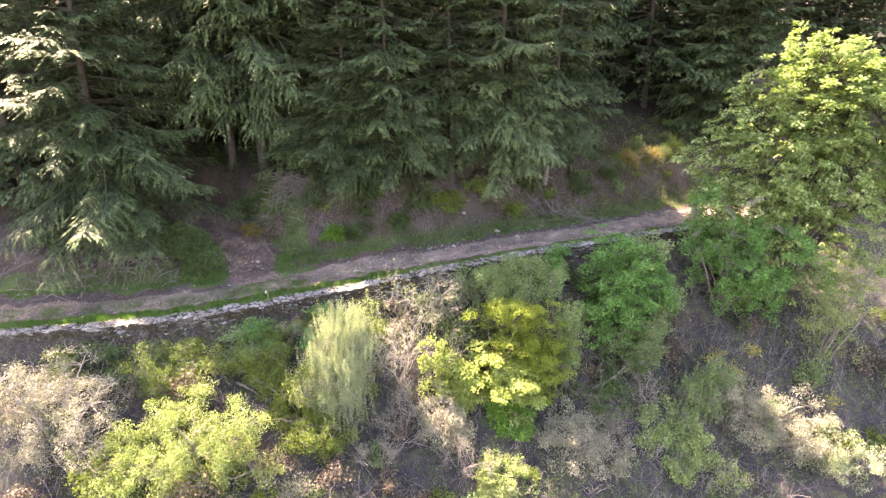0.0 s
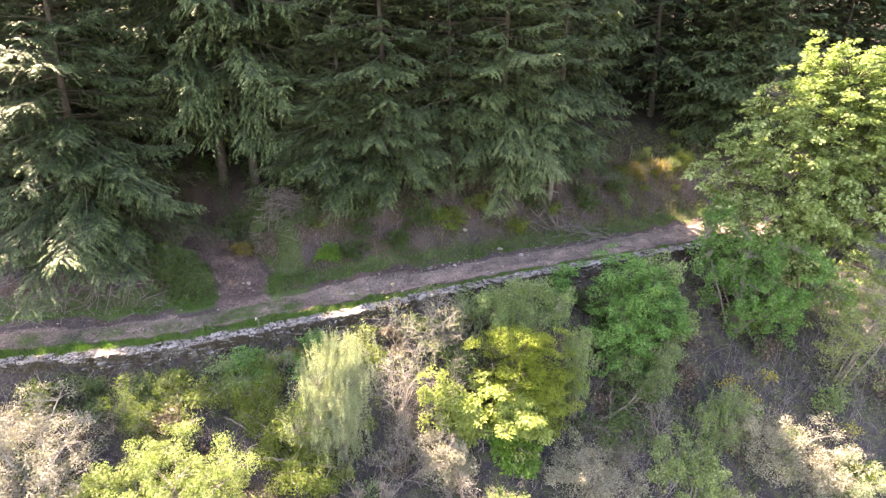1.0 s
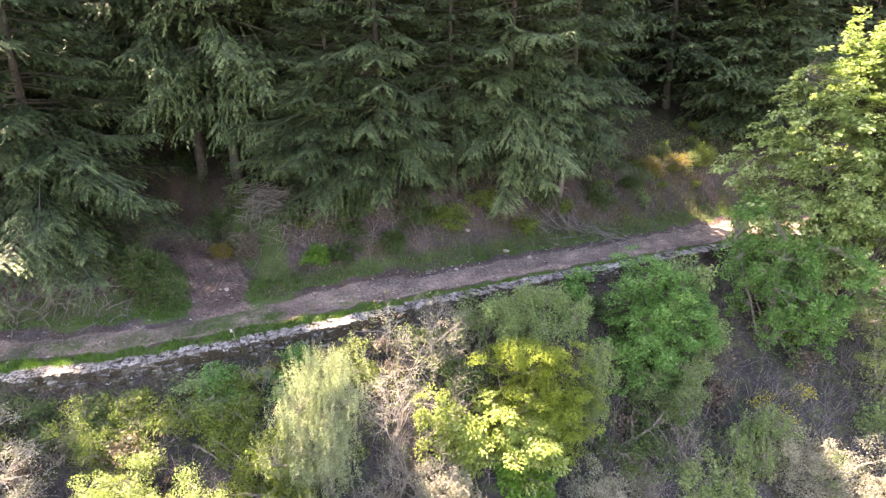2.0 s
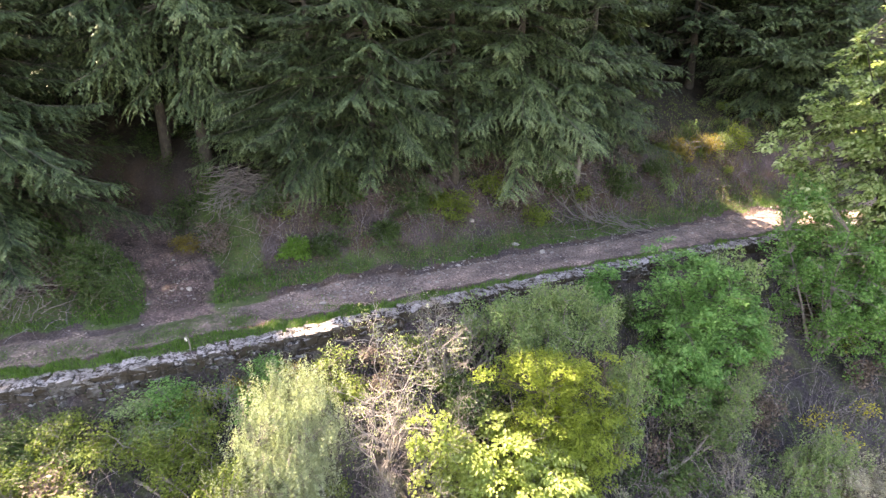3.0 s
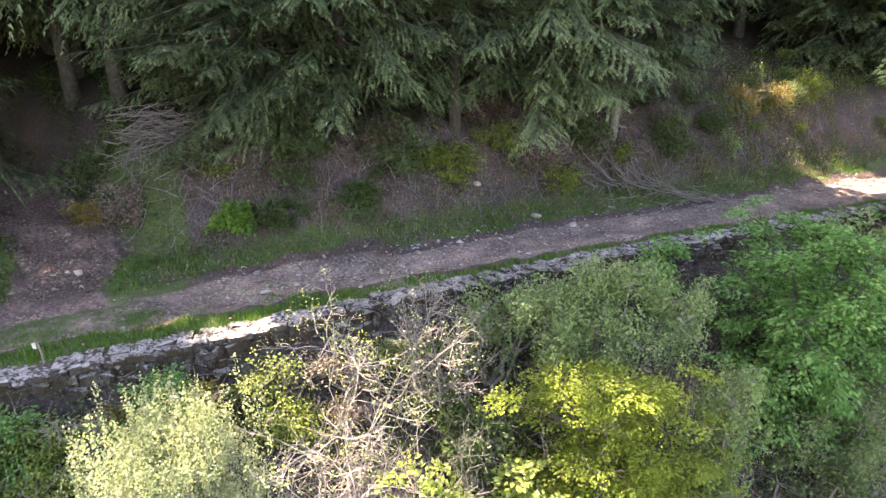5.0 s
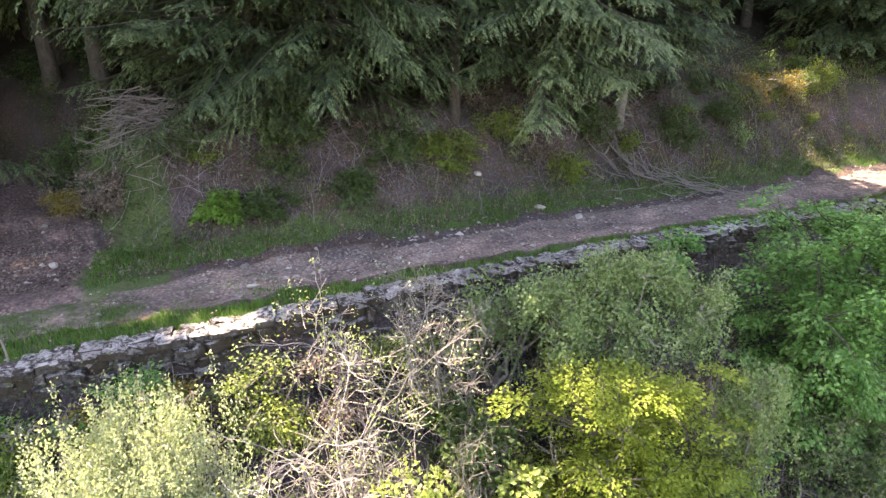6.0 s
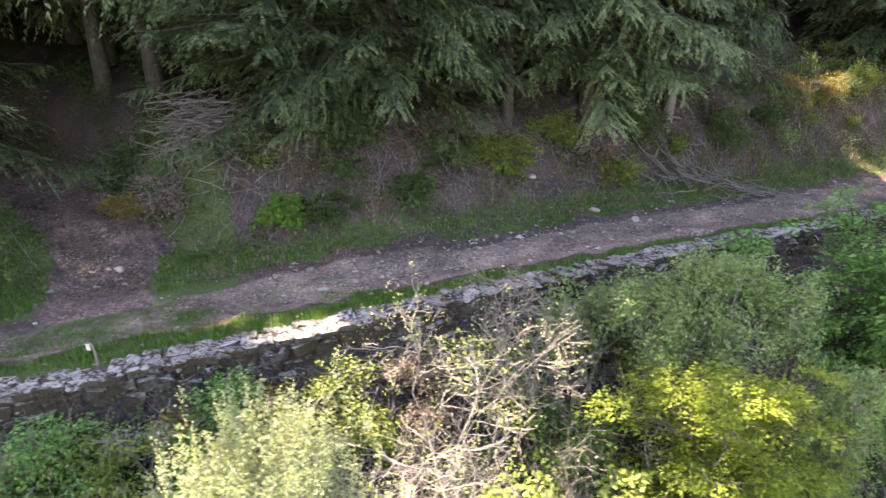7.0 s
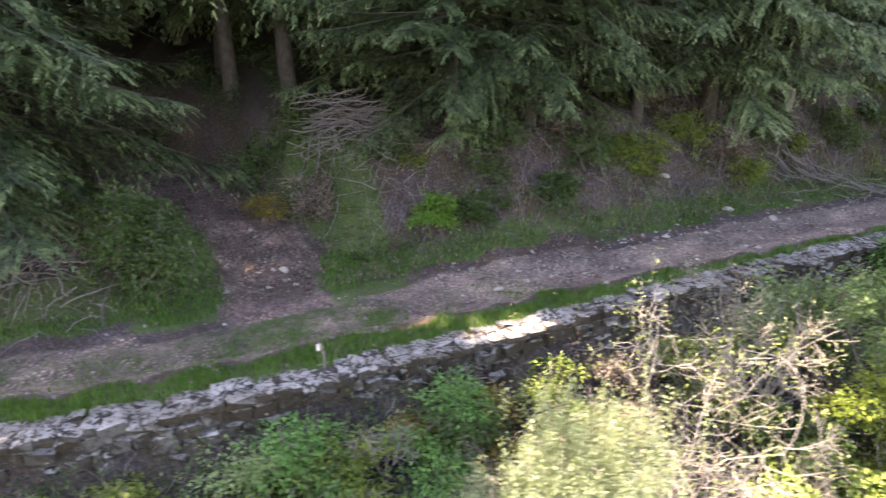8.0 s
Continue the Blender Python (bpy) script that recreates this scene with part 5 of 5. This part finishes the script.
grass("dry_grass", 9000, (-26, 24, -9, -0.4), 206, lambda x, y, v, r: r.uniform(0, 1, len(x)) < np.clip(0.15 + 0.6 * wobble(x, y, 2.4, 17), 0, 1), 0.34, M_DRYGRASS, "dry straw-coloured grass on the slope")


def pebbles():
    x, y, v, z, r = scatter(7000, -22, 18, 1.2, 4.0, 211, lambda x, y, v, r: r.uniform(0, 1, len(x)) < np.clip(0.04 + 0.25 * wobble(x, y, 2.2, 18) + 0.65 * np.exp(-((v - 3.0) / 0.7) ** 2) * smooth01((x + 7) / 3), 0.04, 1))
    s = SIDE[1:4]
    f = r.uniform(0, 1, 150) * 2
    i = f.astype(int)
    p = s[i] + (s[i + 1] - s[i]) * (f - i)[:, None]
    px, py = p[:, 0] + r.normal(0, 0.5, 150), p[:, 1] + r.normal(0, 0.5, 150)
    x, y = np.concatenate([x, px]), np.concatenate([y, py])
    z = height(x, y)
    n = len(x)
    size = 0.02 + 0.045 * r.exponential(0.5, n).clip(0, 1.8)
    u = np.array([[1, 0, 0], [-1, 0, 0], [0, 1, 0], [0, -1, 0], [0, 0, 1], [0, 0, -1]], float)
    F = np.array([[0, 2, 4], [2, 1, 4], [1, 3, 4], [3, 0, 4], [2, 0, 5], [1, 2, 5], [3, 1, 5], [0, 3, 5]])
    V = u[None] * (1 + r.normal(0, 0.2, (n, 6, 1))) + r.normal(0, 0.16, (n, 6, 3))
    V *= (size[:, None] * np.stack([np.ones(n), r.uniform(0.6, 1.0, n), r.uniform(0.35, 0.6, n)], 1))[:, None]
    a = r.uniform(0, 6.28, n)[:, None]
    V = np.stack([V[..., 0] * np.cos(a) - V[..., 1] * np.sin(a), V[..., 0] * np.sin(a) + V[..., 1] * np.cos(a), V[..., 2]], -1)
    V += np.stack([x, y, z + size * 0.12], 1)[:, None]
    stuff("track_stones", V.reshape(-1, 3), (F[None] + (np.arange(n) * 6)[:, None, None]).reshape(-1, 3), M_ROCK, "loose pale stones scattered on the dirt track", "stones")


def tangle(name, n, box, seed, keep, ln, lift, label, rad=0.006):
    x, y, v, z, r = scatter(n, *box, seed, keep)
    k = len(x)
    az, L = r.uniform(0, 6.28, k), ln * r.uniform(0.4, 1.4, k)
    s = np.linspace(0, 1, 5)[None]
    up = r.uniform(0.2, 1.0, k)[:, None] * lift * 4 * s * (1 - s * r.uniform(0.6, 1.0, k)[:, None])
    px, py = x[:, None] + np.cos(az)[:, None] * L[:, None] * s, y[:, None] + np.sin(az)[:, None] * L[:, None] * s
    pv = off_wall(px, py)
    g = np.where(pv * v[:, None] > 0, height(px, py), z[:, None])
    P = np.stack([px, py, g + up], -1) + r.normal(0, 0.025, (k, 5, 3))
    vv, ff = tubes(P, rad * r.uniform(0.6, 1.5, (k, 1)) * np.linspace(1, 0.5, 5)[None], 3)
    return stuff(name, vv, ff, M_TANGLE, label, "dry stems")


def low_leaves(name, n, box, seed, keep, size, rise, leaf, label):
    x, y, v, z, r = scatter(n, *box, seed, keep)
    k = len(x)
    c = np.stack([x, y, z + np.abs(r.normal(0, rise, k)) + 0.03], 1)
    d = unit(r.normal(0, 1, (k, 3)) * [1, 1, 0.5])
    nn = unit(r.normal(0, 0.5, (k, 3)) + [0, -0.3, 1])
    ln = size * r.uniform(0.6, 1.4, k)
    vv, ff = leaves(c, d, nn, ln, ln * 0.6)
    return stuff(name, vv, ff, LEAF[leaf], label, "undergrowth")


pebbles()
tangle("dry_bramble", 4200, (-24, 26, -11.5, -0.3), 221, lambda x, y, v, r: r.uniform(0, 1, len(x)) < np.clip(0.65 + 0.5 * wobble(x, y, 3.0, 21), 0, 1), 1.1, 0.32, "tangle of dry purple-grey bramble stems on the slope", 0.008)
tangle("dry_bramble", 1500, (-12, 16, 4.6, 7.2), 222, lambda x, y, v, r: (near_side(x, y) > 2.0) & (r.uniform(0, 1, len(x)) < 0.6 + 0.5 * wobble(x, y, 2.4, 22)), 0.8, 0.18, "dry bramble stems on the bank", 0.008)
tangle("dry_bramble", 900, (-20, 13, -0.55, -0.12), 224, None, 0.7, 0.5, "withered bramble stems trailing along the wall foot", 0.007)
tangle("dry_bramble", 500, (-24, -12.5, 3.6, 7), 223, lambda x, y, v, r: near_side(x, y) > 1.8, 0.8, 0.18, "dry bramble stems on the low bank", 0.008)
low_leaves("low_bramble", 90000, (-24, 26, -11, -0.35), 231, lambda x, y, v, r: r.uniform(0, 1, len(x)) < np.clip(0.2 + 0.7 * wobble(x, y, 3.3, 23), 0, 1), 0.06, 0.28, "fern", "green bramble leaves low on the slope")
low_leaves("low_weeds", 70000, (-24, 26, -11, -0.35), 232, lambda x, y, v, r: r.uniform(0, 1, len(x)) < np.clip(0.05 + 0.7 * wobble(x, y, 2.6, 24), 0, 1), 0.055, 0.3, "olive", "olive weeds low on the slope")
low_leaves("wall_ivy", 16000, (-16, 14, -0.75, -0.02), 233, lambda x, y, v, r: r.uniform(0, 1, len(x)) < np.clip(0.25 + 0.7 * wobble(x, y, 2.2, 25), 0, 1), 0.08, 0.5, "fern", "dark green bramble leaves along the wall foot")
low_leaves("wall_litter", 9000, (-20, 13, -0.4, 0.08), 238, lambda x, y, v, r: r.uniform(0, 1, len(x)) < np.clip(0.35 + 0.6 * wobble(x, y, 1.6, 34), 0, 1), 0.06, 0.6, "litter", "withered brown leaves caught on the wall face")
low_leaves("bank_weeds", 34000, (-12, 18, 4.4, 7.6), 234, lambda x, y, v, r: (near_side(x, y) > 1.8) & (r.uniform(0, 1, len(x)) < np.clip(0.0 + 0.75 * wobble(x, y, 1.9, 26) + 0.45 * smooth01((v - 5.4) / 1.2), 0, 1)), 0.075, 0.14, "fern", "green weeds on the needle-covered bank")
low_leaves("forest_weeds", 70000, (-20, -7, 6.0, 15), 240, lambda x, y, v, r: (near_side(x, y) > 1.2) & (r.uniform(0, 1, len(x)) < np.clip(0.3 + 0.6 * wobble(x, y, 2.2, 36), 0, 1)), 0.085, 0.24, "fern", "dark green undergrowth in the shade beside the side track")
low_leaves("dead_leaves", 14000, (-20, 16, 3.8, 7.5), 235, None, 0.085, 0.02, "litter", "brown dead leaves lying on the bank")


def dry_clumps(name, n, box, seed, keep, stems, tall, label, rad=0.007):
    """Low twiggy clumps: fans of thin dry stems."""
    x, y, v, z, r = scatter(n, *box, seed, keep)
    k = len(x) * stems
    i = np.repeat(np.arange(len(x)), stems)
    h = (tall * r.uniform(0.5, 1.3, len(x)))[i] * r.uniform(0.6, 1.2, k)
    az, lean = r.uniform(0, 6.28, k), np.abs(r.normal(0, 0.7, k))
    s = np.linspace(0, 1, 4)[None]
    px = x[i][:, None] + r.normal(0, 0.16, k)[:, None] + (np.cos(az) * lean * h)[:, None] * s
    py = y[i][:, None] + r.normal(0, 0.16, k)[:, None] + (np.sin(az) * lean * h)[:, None] * s
    P = np.stack([px, py, z[i][:, None] - 0.05 + h[:, None] * (s - 0.35 * s ** 2 * lean[:, None])], -1) + r.normal(0, 0.02, (k, 4, 3))
    vv, ff = tubes(P, rad * r.uniform(0.6, 1.5, (k, 1)) * np.linspace(1, 0.45, 4)[None], 3)
    return stuff(name, vv, ff, M_TANGLE, label, "dry brush")


dry_clumps("dry_brush", 330, (-22, 26, -12, -1.0), 241, None, 20, 0.85, "purple-grey dry twiggy brush covering the slope", 0.008)
dry_clumps("dry_brush", 170, (5, 21, -11, -2.0), 243, None, 18, 0.8, "grey-purple dry brush among the lower bushes", 0.008)
dry_clumps("dry_brush", 60, (-8, 16, 5.0, 7.0), 242, lambda x, y, v, r: near_side(x, y) > 2.4, 12, 0.38, "dry twiggy brush on the bank", 0.007)
low_leaves("low_weeds", 30000, (4, 24, -11, -1.2), 239, lambda x, y, v, r: r.uniform(0, 1, len(x)) < np.clip(0.05 + 0.8 * wobble(x, y, 2.0, 35), 0, 1), 0.06, 0.3, "greygreen", "grey-green weeds on the open slope")
low_leaves("dead_leaves", 16000, (-22, 26, -11, -0.4), 236, lambda x, y, v, r: r.uniform(0, 1, len(x)) < 0.6, 0.055, 0.12, "litter", "brown dead leaves caught in the dry brush")
low_leaves("bank_weeds", 26000, (9.5, 22, 4.3, 11), 237, lambda x, y, v, r: r.uniform(0, 1, len(x)) < np.clip(0.3 + 0.6 * wobble(x, y, 1.8, 27), 0, 1), 0.07, 0.3, "olive", "yellow-green growth on the sunlit bank")
grass("dry_grass", 6000, (9, 20, 4.2, 9), 207, lambda x, y, v, r: r.uniform(0, 1, len(x)) < np.clip(0.3 + 0.6 * wobble(x, y, 1.6, 28), 0, 1), 0.4, M_DRYGRASS, "tall straw-coloured grass on the sunlit bank")
